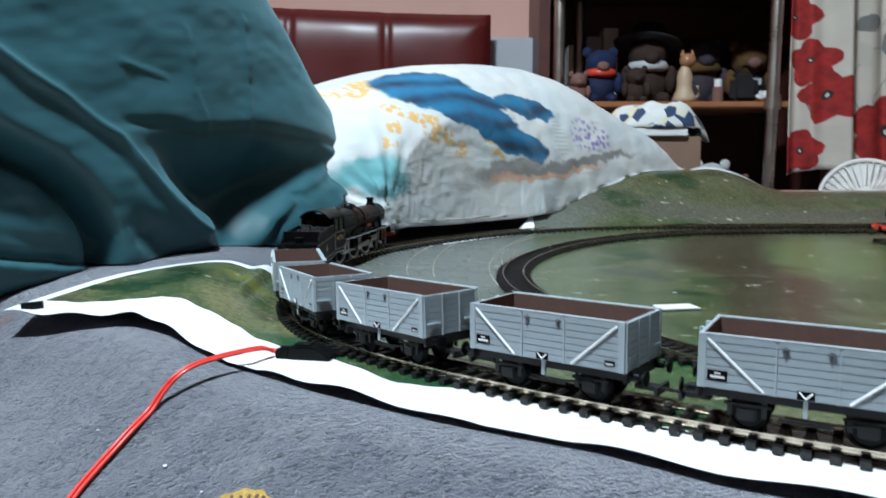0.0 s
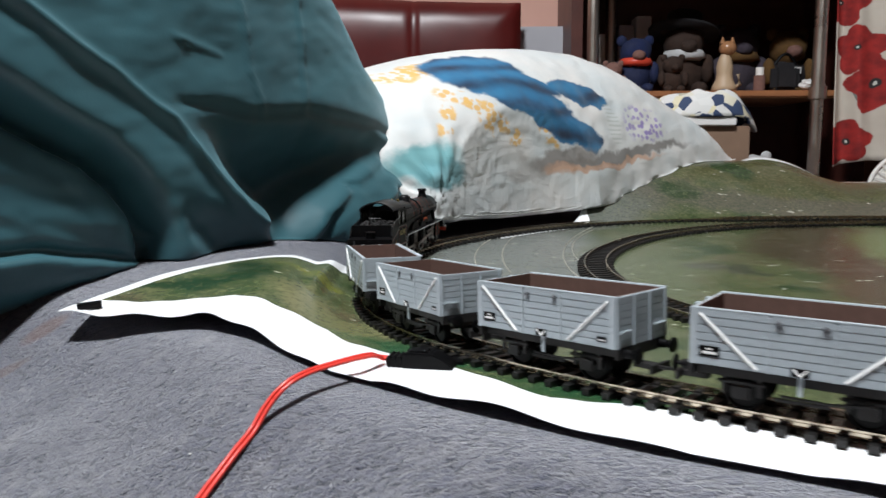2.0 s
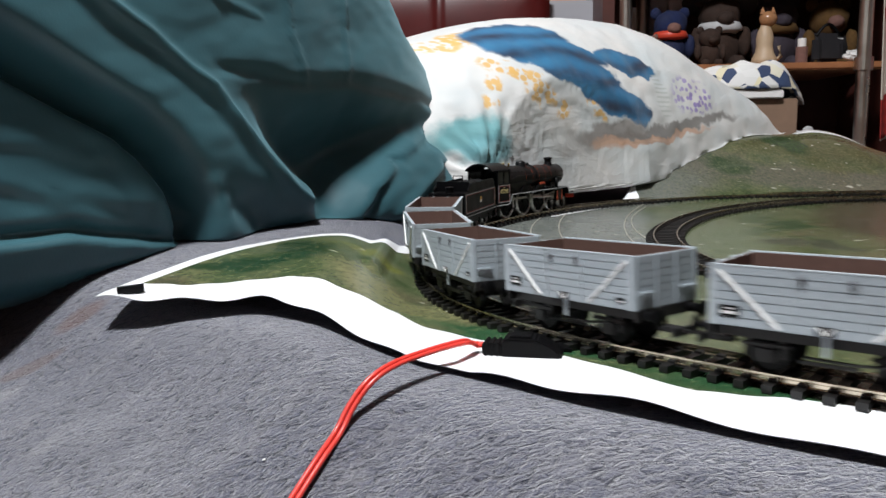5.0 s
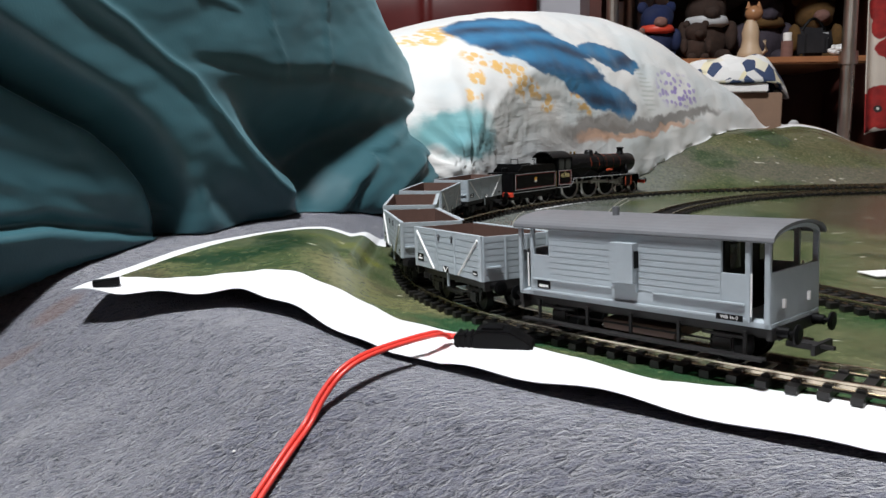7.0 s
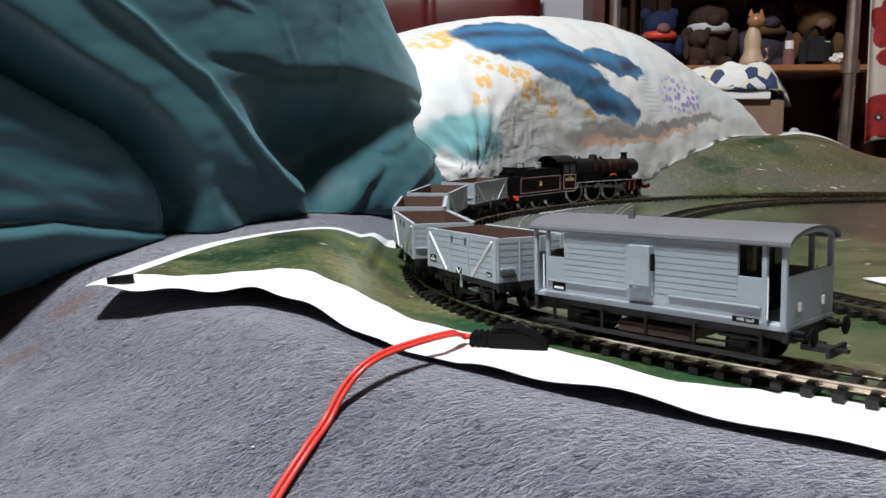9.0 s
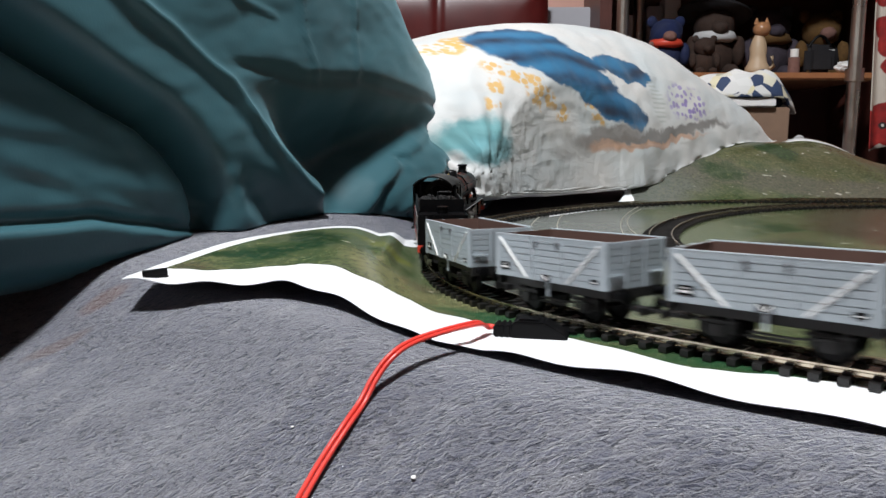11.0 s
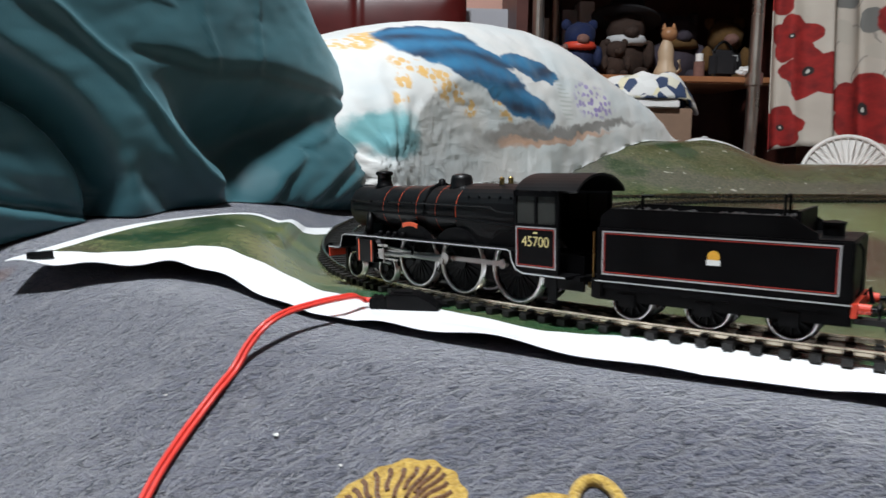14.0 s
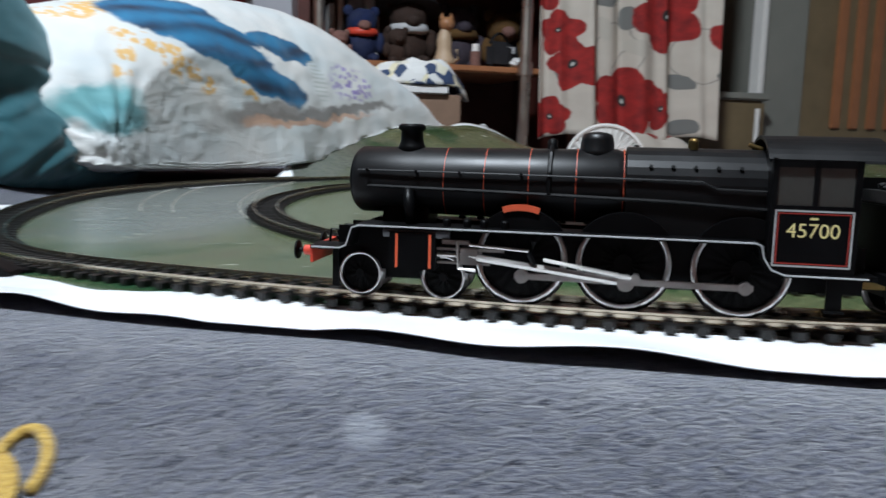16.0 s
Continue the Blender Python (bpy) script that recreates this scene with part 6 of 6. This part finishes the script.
def build_floral_pillow():
    f, g = Vector((0.75, 0.66, 0)).normalized(), Vector((-0.66, 0.75, 0)).normalized()
    home = Vector((-0.06, 0.865, 0.0))
    top = [(-0.14, 0.11), (-0.10, 0.15), (-0.04, 0.172), (0.018, 0.187), (0.076, 0.205), (0.158, 0.218), (0.25, 0.226), (0.317, 0.223), (0.39, 0.204), (0.48, 0.162), (0.557, 0.126), (0.60, 0.088), (0.622, 0.071)]
    low = [(-0.14, 0.05), (-0.05, 0.02), (0.24, 0.020), (0.337, 0.022), (0.43, 0.036), (0.622, 0.062)]
    middle = [(-0.14, 0.14), (0.0, 0.15), (0.28, 0.15), (0.39, 0.115), (0.48, 0.085), (0.557, 0.052), (0.622, 0.030)]
    front = [(-0.14, 0.06), (-0.10, 0.02), (-0.04, -0.012), (0.03, -0.022), (0.11, -0.024), (0.20, -0.014), (0.29, -0.002), (0.45, 0.003), (0.622, 0.010)]

    def soft(u, table):
        return sum(interp(u + k * 0.012, table) for k in (-2, -1, 0, 1, 2)) / 5

    def spot(a, b):
        th, u = 2 * math.pi * a, -0.14 + 0.762 * b
        c, s = math.cos(th), math.sin(th)
        wc, wf, zt, zb = soft(u, middle), soft(u, front), soft(u, top), soft(u, low)
        w = wc + (wc - wf) * math.copysign(abs(c) ** 0.75, c)
        z = zb + (zt - zb) * s if s > 0 else zb + 0.012 * s
        s = w - wc
        # gathered near corner and wrinkles radiating from it
        d = math.hypot((u - 0.01), (z - 0.04) * 1.2 + 0.2 * (w + 0.02))
        ang = math.atan2(z - 0.03, u + 0.02)
        gather = math.exp(-(d / 0.075) ** 2)
        push = 0.0045 * gather * math.sin(ang * 17 + 3 * wobble((u, w, z), 20)) + 0.009 * gather * wobble((u, w, z * 1.5), 40, 4.0) + 0.006 * wobble((u, w, z), 7, 2.0) + 0.0016 * wobble((u * 2, w, z * 2), 26, 5.0)
        push += 0.0010 * math.sin(u * 150 + 60 * z + 6 * wobble((u, w, z), 9)) * step(0.11, 0.04, z) * step(0.05, 0.2, u)
        push *= step(0.63, 0.56, u)
        w2 = w - push * (1 if s < 0 else 0.3)
        p = home + f * u + g * w2
        # clear of the trains on the outer track
        if s < 0 and -0.05 < u < 0.40:
            for _ in range(12):
                gap = float(np.min(np.hypot(bend[:, 0] - p.x, bend[:, 1] - p.y)))
                if gap >= 0.022:
                    break
                p += g * max(0.0015, 0.5 * (0.022 - gap))
        z += 0.35 * push
        lift = mat_height(p.x, p.y) if p.x > 0.05 and p.y < 1.3 else 0.0
        return Vector((p.x, p.y, max(z, bed_height(p.x, p.y) + 0.002, lift + 0.001))), u, w, z

    bend = RAILWAY[(RAILWAY[:, 1] > 0.70) & (RAILWAY[:, 0] < 0.45)][::2]
    known = {}

    def place(a, b):
        known[a, b] = spot(a, b)
        return tuple(known[a, b][0])

    def uv(a, b):
        _, u, w, z = known[a, b]
        return (u, z + 0.6 * w)
    ob = grid_mesh("floral_pillow", 220, 240, place, FLORAL, uv=uv)
    tagged(ob, "plump white pillow printed with blue, yellow and violet flowers", "pillow")


def build_lint():
    for x, y, r in ((-0.111, 0.296, 0.0008), (-0.155, 0.335, 0.0005), (-0.09, 0.275, 0.0005)):
        ob = part("lint_fleck", lumpy(0, 0, 0, r * 1.3, r, r * 0.6, x * 50, 0.35, 2), WHITECARD)
        ob.matrix_basis = pose(x, y, bed_height(x, y) + r * 0.4 + 0.0006, 0, 0, x * 900)
        tagged(ob, "tiny white lint fleck on the fleece blanket", "lint", "lint flecks")


# ---------------------------------------------------------------- background of the room
def lumpy(x, y, z, rx, ry, rz, seed, amp=0.12, sub=3):
    bm = bmesh.new()
    bmesh.ops.create_icosphere(bm, subdivisions=sub, radius=1.0)
    for v in bm.verts:
        k = 1 + amp * wobble(v.co, 2.2, seed) + amp * 0.4 * wobble(v.co, 7, seed)
        v.co = Vector((x + v.co.x * rx * k, y + v.co.y * ry * k, z + v.co.z * rz * k))
    return bm


def soft_toy(name, label, x, y, z, r, fur, extra=(), body=None):
    t = thing(name, label, "soft toy", "soft toys on the shelf")
    part("body", lumpy(x, y, z + 0.95 * r, 0.9 * r, 0.75 * r, 1.0 * r, x * 9), body or fur, t, smooth=True)
    part("head", lumpy(x, y - 0.15 * r, z + 2.2 * r, 0.85 * r, 0.75 * r, 0.78 * r, x * 5 + 1), fur, t, smooth=True)
    part("muzzle", lumpy(x, y - 0.85 * r, z + 2.0 * r, 0.35 * r, 0.3 * r, 0.28 * r, x * 7), PLUSHPINK if body else fur, t, smooth=True)
    for sgn in (-1, 1):
        part("ear", lumpy(x + sgn * 0.72 * r, y, z + 2.85 * r, 0.28 * r, 0.18 * r, 0.3 * r, x * 3 + sgn), fur, t, smooth=True)
        part("arm", lumpy(x + sgn * 0.95 * r, y - 0.3 * r, z + 1.15 * r, 0.28 * r, 0.35 * r, 0.6 * r, x * 4 + sgn), fur, t, smooth=True)
        part("foot", lumpy(x + sgn * 0.5 * r, y - 0.8 * r, z + 0.28 * r, 0.33 * r, 0.5 * r, 0.3 * r, x * 6 + sgn), fur, t, smooth=True)
    for kind, mat in extra:
        if kind == "hat":
            part("hat", lathe([(1.45 * r, 0), (1.5 * r, 0.1 * r), (0.8 * r, 0.15 * r), (0.72 * r, 0.85 * r), (0.3 * r, 1.0 * r)], pose(x, y, z + 2.62 * r, -12, 8), 28), mat, t, smooth=True)
        if kind == "scarf":
            part("scarf", lathe([(0.55 * r, 0), (0.95 * r, 0.15 * r), (0.8 * r, 0.45 * r)], Matrix.Translation((x, y - 0.1 * r, z + 1.45 * r)), 20), mat, t, smooth=True)
        if kind == "badge":
            part("chest_badge", box(x - 0.35 * r, x + 0.35 * r, y - 0.85 * r, y - 0.80 * r, z + 1.0 * r, z + 1.3 * r), mat, t)
    return t


def build_cabinet():
    c = thing("shelf_unit", "dark mahogany shelf unit with chrome posts", "shelf unit")
    part("back_panel", box(0.24, 0.80, 1.965, 1.99, -0.45, 0.95), DARKWOOD, c)
    part("side_panel", box(0.215, 0.24, 1.78, 1.99, -0.45, 0.95), DARKWOOD, c)
    part("side_panel", box(0.80, 0.825, 1.70, 1.99, -0.45, 0.95), DARKWOOD, c)
    part("shelf", box(0.242, 0.735, 1.625, 1.964, 0.192, 0.206, 0.003), SHELFWOOD, c, "orange-brown wooden shelf board")
    # unseen upper board, set low and deep so that it shades the toys
    part("shelf", box(0.242, 0.798, 1.62, 1.964, 0.455, 0.475, 0.003), DARKWOOD, c)
    part("shelf", box(0.242, 0.798, 1.64, 1.964, -0.06, -0.04, 0.003), DARKWOOD, c)
    for x, y in ((0.671, 1.60), (0.257, 1.75), (0.325, 1.90)):
        part("post", cyl((x, y, -0.45), (x, y, 0.95), 0.0125, n=24), CHROME, c, "brushed chrome post", smooth=False)
    for z in (0.199,):
        part("post_collar", cyl((0.671, 1.60, z - 0.012), (0.671, 1.60, z + 0.012), 0.017, n=20), CHROME, c)


def build_shelf_things():
    z = 0.207
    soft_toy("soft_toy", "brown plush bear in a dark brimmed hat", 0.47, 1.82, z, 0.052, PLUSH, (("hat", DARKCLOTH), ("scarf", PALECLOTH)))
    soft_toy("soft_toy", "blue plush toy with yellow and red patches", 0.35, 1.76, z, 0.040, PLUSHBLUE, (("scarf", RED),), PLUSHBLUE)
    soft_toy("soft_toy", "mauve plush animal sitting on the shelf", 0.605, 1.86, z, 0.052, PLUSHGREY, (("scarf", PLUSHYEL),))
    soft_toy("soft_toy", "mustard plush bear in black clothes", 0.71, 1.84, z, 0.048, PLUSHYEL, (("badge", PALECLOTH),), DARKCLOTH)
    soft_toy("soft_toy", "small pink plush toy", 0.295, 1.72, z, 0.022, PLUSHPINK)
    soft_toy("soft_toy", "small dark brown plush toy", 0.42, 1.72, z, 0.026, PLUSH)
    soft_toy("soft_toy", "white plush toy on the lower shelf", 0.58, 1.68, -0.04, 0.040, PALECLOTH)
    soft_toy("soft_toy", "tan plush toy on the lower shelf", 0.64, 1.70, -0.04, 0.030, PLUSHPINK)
    cat = thing("cat_figurine", "cream china cat figurine standing upright", "figurine")
    x, y = 0.512, 1.67
    part("body", lathe([(0.022, 0.0), (0.025, 0.004), (0.023, 0.012), (0.017, 0.024), (0.0155, 0.036), (0.0165, 0.050), (0.013, 0.064), (0.0085, 0.074), (0.007, 0.082)], Matrix.Translation((x, y, z)), 22), CATWHITE, cat, smooth=True)
    part("head", lumpy(x + 0.004, y - 0.003, z + 0.086, 0.017, 0.016, 0.015, 2.0, 0.04), CATTAN, cat, smooth=True)
    for sgn in (-1, 1):
        part("ear", lathe([(0.006, 0), (0.001, 0.013)], Matrix.Translation((x + 0.004 + sgn * 0.010, y, z + 0.096)), 10), CATTAN, cat)
    part("tail", tube([(x + 0.02, y, z + 0.006), (x + 0.032, y, z + 0.015), (x + 0.028, y, z + 0.035)], 0.004, 8), CATWHITE, cat, smooth=True)
    bag = thing("handbag", "small dark handbag with curved handle", "bag")
    part("body", box(0.625, 0.685, 1.70, 1.73, z, z + 0.062, 0.012), DARKCLOTH, bag)
    part("handle", tube([(0.632 + 0.046 * q / 10, 1.715, z + 0.058 + 0.022 * math.sin(math.pi * q / 10)) for q in range(11)], 0.003, 8), BLACK, bag)
    paper = part("folded_tissue", lumpy(0.685, 1.655, z + 0.012, 0.026, 0.016, 0.011, 9.0, 0.35), WHITECARD)
    tagged(paper, "crumpled white tissue on the shelf edge", "tissue")
    pot = thing("small_bottle", "small pink and white cosmetic bottle", "bottle")
    part("body", cyl((0.576, 1.65, z), (0.576, 1.65, z + 0.030), 0.011, n=18), PLUSHPINK, pot)
    part("cap", cyl((0.576, 1.65, z + 0.030), (0.576, 1.65, z + 0.046), 0.008, n=18), WHITEPLASTIC, pot)
    for k, x0 in enumerate((0.30, 0.345, 0.385)):
        b = part("book", box(x0, x0 + 0.035, 1.90, 1.955, z, z + 0.15 + 0.02 * k, 0.002), WHITECARD if k != 1 else GREYWALL)
        tagged(b, "pale upright book at the back of the shelf", "book", "books on the shelf")


def build_foreground_boxes():
    b = thing("card_box", "brown cardboard box with a white lid", "box")
    part("carton", box(0.335, 0.452, 1.365, 1.46, -0.01, 0.128, 0.002), CARD, b)
    part("lid", box(0.325, 0.425, 1.355, 1.462, 0.128, 0.142, 0.002), WHITECARD, b)

    def place(u, v):
        a = 2 * math.pi * u
        r = v ** 0.7
        x = 0.385 + 0.092 * r * math.cos(a) * (1 + 0.1 * math.sin(3 * a))
        y = 1.40 + 0.05 * r * math.sin(a)
        z = 0.144 + 0.040 * max(0.0, 1 - r ** 6) + 0.016 * wobble((x, y, 0), 30) * (1 - r) + 0.006 * math.sin(5 * a) * r * (1 - r)
        if x > 0.43:
            z -= 0.5 * (x - 0.43)
        return (x, y, max(z, 0.1425) if x < 0.452 else z)
    ob = grid_mesh("patterned_cloth", 80, 24, place, CLOTH)
    s = ob.modifiers.new("cloth", "SOLIDIFY")
    s.thickness, s.offset = 0.003, 1
    tagged(ob, "folded navy, white and cream patterned cloth on the box", "cloth")


def build_headboard():
    h = thing("headboard", "dark red padded leather headboard", "headboard")

    def place(u, v):
        x = -1.3 + 1.41 * u
        z = -0.45 + 0.885 * v - 0.02 * step(0.5, 1.0, u) * v
        e = min(u * 1.41, (1 - u) * 1.41, (1 - v) * 0.85)
        puff = 0.035 * (1 - math.exp(-e / 0.02)) - 0.008 * math.exp(-((x + 0.35) / 0.006) ** 2) - 0.008 * math.exp(-((x + 0.13) / 0.006) ** 2)
        return (x, 1.83 - puff - 0.002 * wobble((x, 0, z), 12), z)
    ob = grid_mesh("padding", 160, 80, place, LEATHER)
    ob.parent = h
    part("board", box(-1.3, 0.108, 1.832, 1.87, -0.45, 0.375, 0.004), DARKWOOD, h)


def build_window_side():
    def place(u, v):
        x = 0.700 + 0.40 * u
        z = 0.055 + 1.15 * v
        fold = 0.018 * math.sin(u * 17 + 0.5) + 0.010 * math.sin(u * 41 + v * 2)
        flare = 0.03 * (1 - v) ** 3
        return (x + 0.004 * math.sin(u * 30 + 4 * v), 1.60 - 0.10 * step(0.5, 1.0, u) * 0.4 + fold - flare, z + 0.012 * math.sin(u * 9) * (1 - step(0, 0.1, v)))

    def uv(u, v):
        return (0.01 + 0.40 * u, 0.055 + 1.15 * v)
    ob = grid_mesh("curtain", 140, 90, place, CURTAIN, uv=uv)
    s = ob.modifiers.new("cloth", "SOLIDIFY")
    s.thickness = 0.002
    tagged(ob, "cream curtain printed with red poppies and grey leaves", "curtain")

    def heap(u, v):
        x = 0.80 + 0.30 * u
        y = 1.50 + 0.12 * v
        z = bed_height(x, y) + 0.005 + 0.075 * math.sin(math.pi * min(1, v * 0.9)) * (0.6 + 0.4 * math.sin(math.pi * u)) + 0.012 * wobble((x, y, 0), 22)
        return (x, y, z)
    ob = grid_mesh("gathered_curtain_hem", 70, 40, heap, CURTAIN, uv=lambda u, v: (0.05 + 0.35 * u, 0.02 + 0.15 * v))
    s = ob.modifiers.new("cloth", "SOLIDIFY")
    s.thickness = 0.002
    tagged(ob, "bunched cream poppy-print cloth lying behind the mat", "curtain")
    fan = thing("desk_fan", "white plastic fan guard lying on its side", "fan", at=pose(0.795, 1.46, 0.012, 72, 0, -28))
    ring = [(0.078 * math.cos(a), 0.078 * math.sin(a), 0) for a in np.linspace(0, 2 * math.pi, 49)]
    part("rim", tube(ring, 0.004, 8), WHITEPLASTIC, fan, smooth=True)
    for k in range(36):
        a = 2 * math.pi * k / 36
        part("guard_spoke", tube([(0.018 * math.cos(a), 0.018 * math.sin(a), 0.016), (0.05 * math.cos(a), 0.05 * math.sin(a), 0.012), (0.078 * math.cos(a), 0.078 * math.sin(a), 0)], 0.0013, 5), WHITEPLASTIC, fan)
    part("hub", lathe([(0.020, 0.012), (0.020, 0.018), (0.012, 0.02)], Matrix(), 24), WHITEPLASTIC, fan, smooth=True)
    part("housing", lathe([(0.076, -0.004), (0.076, -0.05), (0.06, -0.07), (0.03, -0.075)], Matrix(), 36), WHITEPLASTIC, fan, smooth=True)
    # pieces of furniture to the right of the curtain
    w = thing("wardrobe", "grey-green laminate wardrobe with brown doors", "wardrobe")
    part("side_panel", box(1.36, 1.50, 1.72, 1.99, -0.45, 1.3, 0.004), GREENGREY, w)
    part("edge_strip", box(1.345, 1.362, 1.70, 1.74, -0.45, 1.3, 0.003), WHITEPLASTIC, w)
    part("door", box(1.50, 2.05, 1.73, 1.99, -0.45, 1.3, 0.004), OLIVE, w, "olive brown wooden door")
    for x in (1.60, 1.66, 1.72, 1.78):
        part("door_slat", box(x, x + 0.03, 1.722, 1.732, 0.10, 0.95, 0.003), SHELFWOOD, w)
    c = thing("cabinet", "low olive cabinet beside the curtain", "cabinet")
    part("body", box(1.09, 1.34, 1.66, 1.98, -0.45, 0.16, 0.006), OLIVE, c)
    part("top", box(1.085, 1.343, 1.65, 1.99, 0.16, 0.178, 0.004), GREENGREY, c)
    part("handle", cyl((1.30, 1.64, 0.06), (1.30, 1.64, 0.14), 0.006, n=12), WHITEPLASTIC, c)
    g = part("dark_glass_panel", box(1.10, 1.34, 1.94, 1.96, 0.178, 1.3, 0.003), GREENGREY)
    tagged(g, "dull grey-green board behind the cabinet", "panel")
    r = part("red_board", box(0.62, 1.6, 1.30, 1.46, 0.018, 0.030, 0.002), PINKWALL)
    tagged(r, "flat salmon pink board lying behind the mat", "board")


# ---------------------------------------------------------------- the train's run
# seconds and metres of the rear driving axle along the outer track
RUN_KEYS = [(0.0, 2.027), (0.5, 2.026), (1.0, 2.024), (1.5, 2.0215), (2.0, 2.014), (2.5, 2.008), (3.0, 2.0072), (3.5, 2.007), (3.8, 2.0072), (4.0, 2.0105), (4.2, 2.030), (4.6, 2.085), (5.2, 2.185), (5.8, 2.277), (6.15, 2.302), (6.3, 2.304), (9.2, 2.304), (9.5, 2.294), (9.7, 2.270), (10.3, 2.150), (11.0, 1.985), (11.5, 1.893), (11.8, 1.865), (12.0, 1.853), (12.5, 1.8165),
            (13.0, 1.768), (13.5, 1.714), (14.0, 1.6705), (14.5, 1.6235), (15.0, 1.5785), (15.5, 1.5215), (16.0, 1.4462)]


def run_at(t):
    """Monotone cubic through the keys."""
    ks = RUN_KEYS
    i = max(0, min(len(ks) - 2, next((k for k in range(len(ks) - 1) if t < ks[k + 1][0]), len(ks) - 2)))

    def slope(k):
        if k <= 0 or k >= len(ks) - 1:
            k2 = min(max(k, 1), len(ks) - 1)
            return (ks[k2][1] - ks[k2 - 1][1]) / (ks[k2][0] - ks[k2 - 1][0])
        a = (ks[k][1] - ks[k - 1][1]) / (ks[k][0] - ks[k - 1][0])
        b = (ks[k + 1][1] - ks[k][1]) / (ks[k + 1][0] - ks[k][0])
        return 0.0 if a * b <= 0 else 2 * a * b / (a + b)
    (t0, s0), (t1, s1) = ks[i], ks[i + 1]
    h = t1 - t0
    q = (t - t0) / h
    return (2 * q ** 3 - 3 * q * q + 1) * s0 + (q ** 3 - 2 * q * q + q) * h * slope(i) + (3 * q * q - 2 * q ** 3) * s1 + (q ** 3 - q * q) * h * slope(i + 1)


def stock_pose(s_back, s_front, share):
    """A vehicle carried by two points of the track; its origin lies at that share of the way from the back one."""
    a, b = on_track(s_back), on_track(s_front)
    a.z, b.z = rail_height(a.x, a.y), rail_height(b.x, b.y)
    d = b - a
    p = a + d * share
    return pose(p.x, p.y, p.z, 0, -math.degrees(math.atan2(d.z, math.hypot(d.x, d.y))), math.degrees(math.atan2(d.y, d.x)))


def key_times():
    moving = [0.5 * k for k in range(1, 8)] + [3.8] + [4.0 + k / 15 for k in range(35)] + [9.2 + k / 15 for k in range(103)]
    return [0.0] + [t for t in moving if t < 16.0] + [16.0]


def motions():
    times = key_times()
    walk(LOCO, [(t, stock_pose(run_at(t), run_at(t) + 0.0615, 0.0)) for t in times])
    walk(TENDER, [(t, stock_pose(run_at(t) - 0.099, run_at(t) - 0.047, 0.5)) for t in times])
    for k, w in enumerate(WAGONS):
        c = -0.1765 - 0.090 * k
        walk(w, [(t, stock_pose(run_at(t) + c - 0.018, run_at(t) + c + 0.018, 0.5)) for t in times])
    walk(VAN, [(t, stock_pose(run_at(t) - 0.6385 - 0.032, run_at(t) - 0.6385 + 0.032, 0.5)) for t in times])

    def roll(ob, r):
        x, z = ob.matrix_basis.translation.x, ob.matrix_basis.translation.z
        walk(ob, [(t, pose(x, 0, z, 0, math.degrees((run_at(t) - 1.444) / r), 0)) for t in fine])
    fine = sorted(set(times) | {4.0 + k / 30 for k in range(70)} | {9.2 + k / 30 for k in range(204)})
    fine = [t for t in fine if t <= 16.0]
    for ob in DRIVERS:
        roll(ob, 0.0135)
    for ob in BOGIES:
        roll(ob, 0.0066)
    for ob in TENDER_WHEELS:
        roll(ob, 0.0076)
    for v in WAGONS + [VAN]:
        for ob in wagon_wheels(v):
            roll(ob, 0.0062)
    throw, long = 0.0046, 0.045

    def crank(t, sgn):
        a = (run_at(t) - 1.444) / 0.0135 + math.pi + (0 if sgn > 0 else math.pi / 2)
        return throw * math.sin(a), throw * math.cos(a), a
    for ob, sgn in RODS:
        walk(ob, [(t, pose(crank(t, sgn)[0], 0, 0.0135 + crank(t, sgn)[1])) for t in fine])
    for (ob, sgn), (head, _), (back, _) in zip(CONNS, HEADS, RETURNS):
        rows, heads, backs = [], [], []
        for t in fine:
            cx, cz, a = crank(t, sgn)
            dz = 0.0142 - (0.0135 + cz)
            tilt = math.asin(dz / long)
            rows.append((t, pose(0.0321 + cx, 0, 0.0135 + cz, 0, -math.degrees(tilt), 0)))
            heads.append((t, pose(0.0321 + cx + long * math.cos(tilt), 0, 0.0142)))
            ex, ez = 0.0321 + cx + 0.0026 * math.cos(a), 0.0135 + cz - 0.0026 * math.sin(a) + 0.001
            backs.append((t, pose(ex, 0, ez, 0, -math.degrees(math.atan2(0.0150 - ez, 0.0575 - ex)), 0)))
        walk(ob, rows)
        walk(head, heads)
        walk(back, backs)


# ---------------------------------------------------------------- put it together
build_room()
build_bed()
build_mat()
build_teal_pillow()
build_floral_pillow()
build_headboard()
build_cabinet()
build_shelf_things()
build_foreground_boxes()
build_window_side()
build_clip()
build_lint()
tank_engine()
LOCO, DRIVERS, BOGIES, RODS, CONNS, HEADS, RETURNS = locomotive()
TENDER, TENDER_WHEELS = tender()
WAGONS = [wagon("light grey seven-plank model coal wagon with brown inside")]
for _ in range(4):
    WAGONS.append(copy_thing(WAGONS[0], Matrix()))
VAN = brake_van()
build_track("outer_track", OUTER, "outer loop of black-sleepered model railway track", 1.25, 2.75)
build_track("inner_track", INNER, "inner loop of black-sleepered model railway track", 1.30, 2.60)
build_track("siding_track", SIDING, "short siding of model railway track", 0.0, 0.3)
motions()
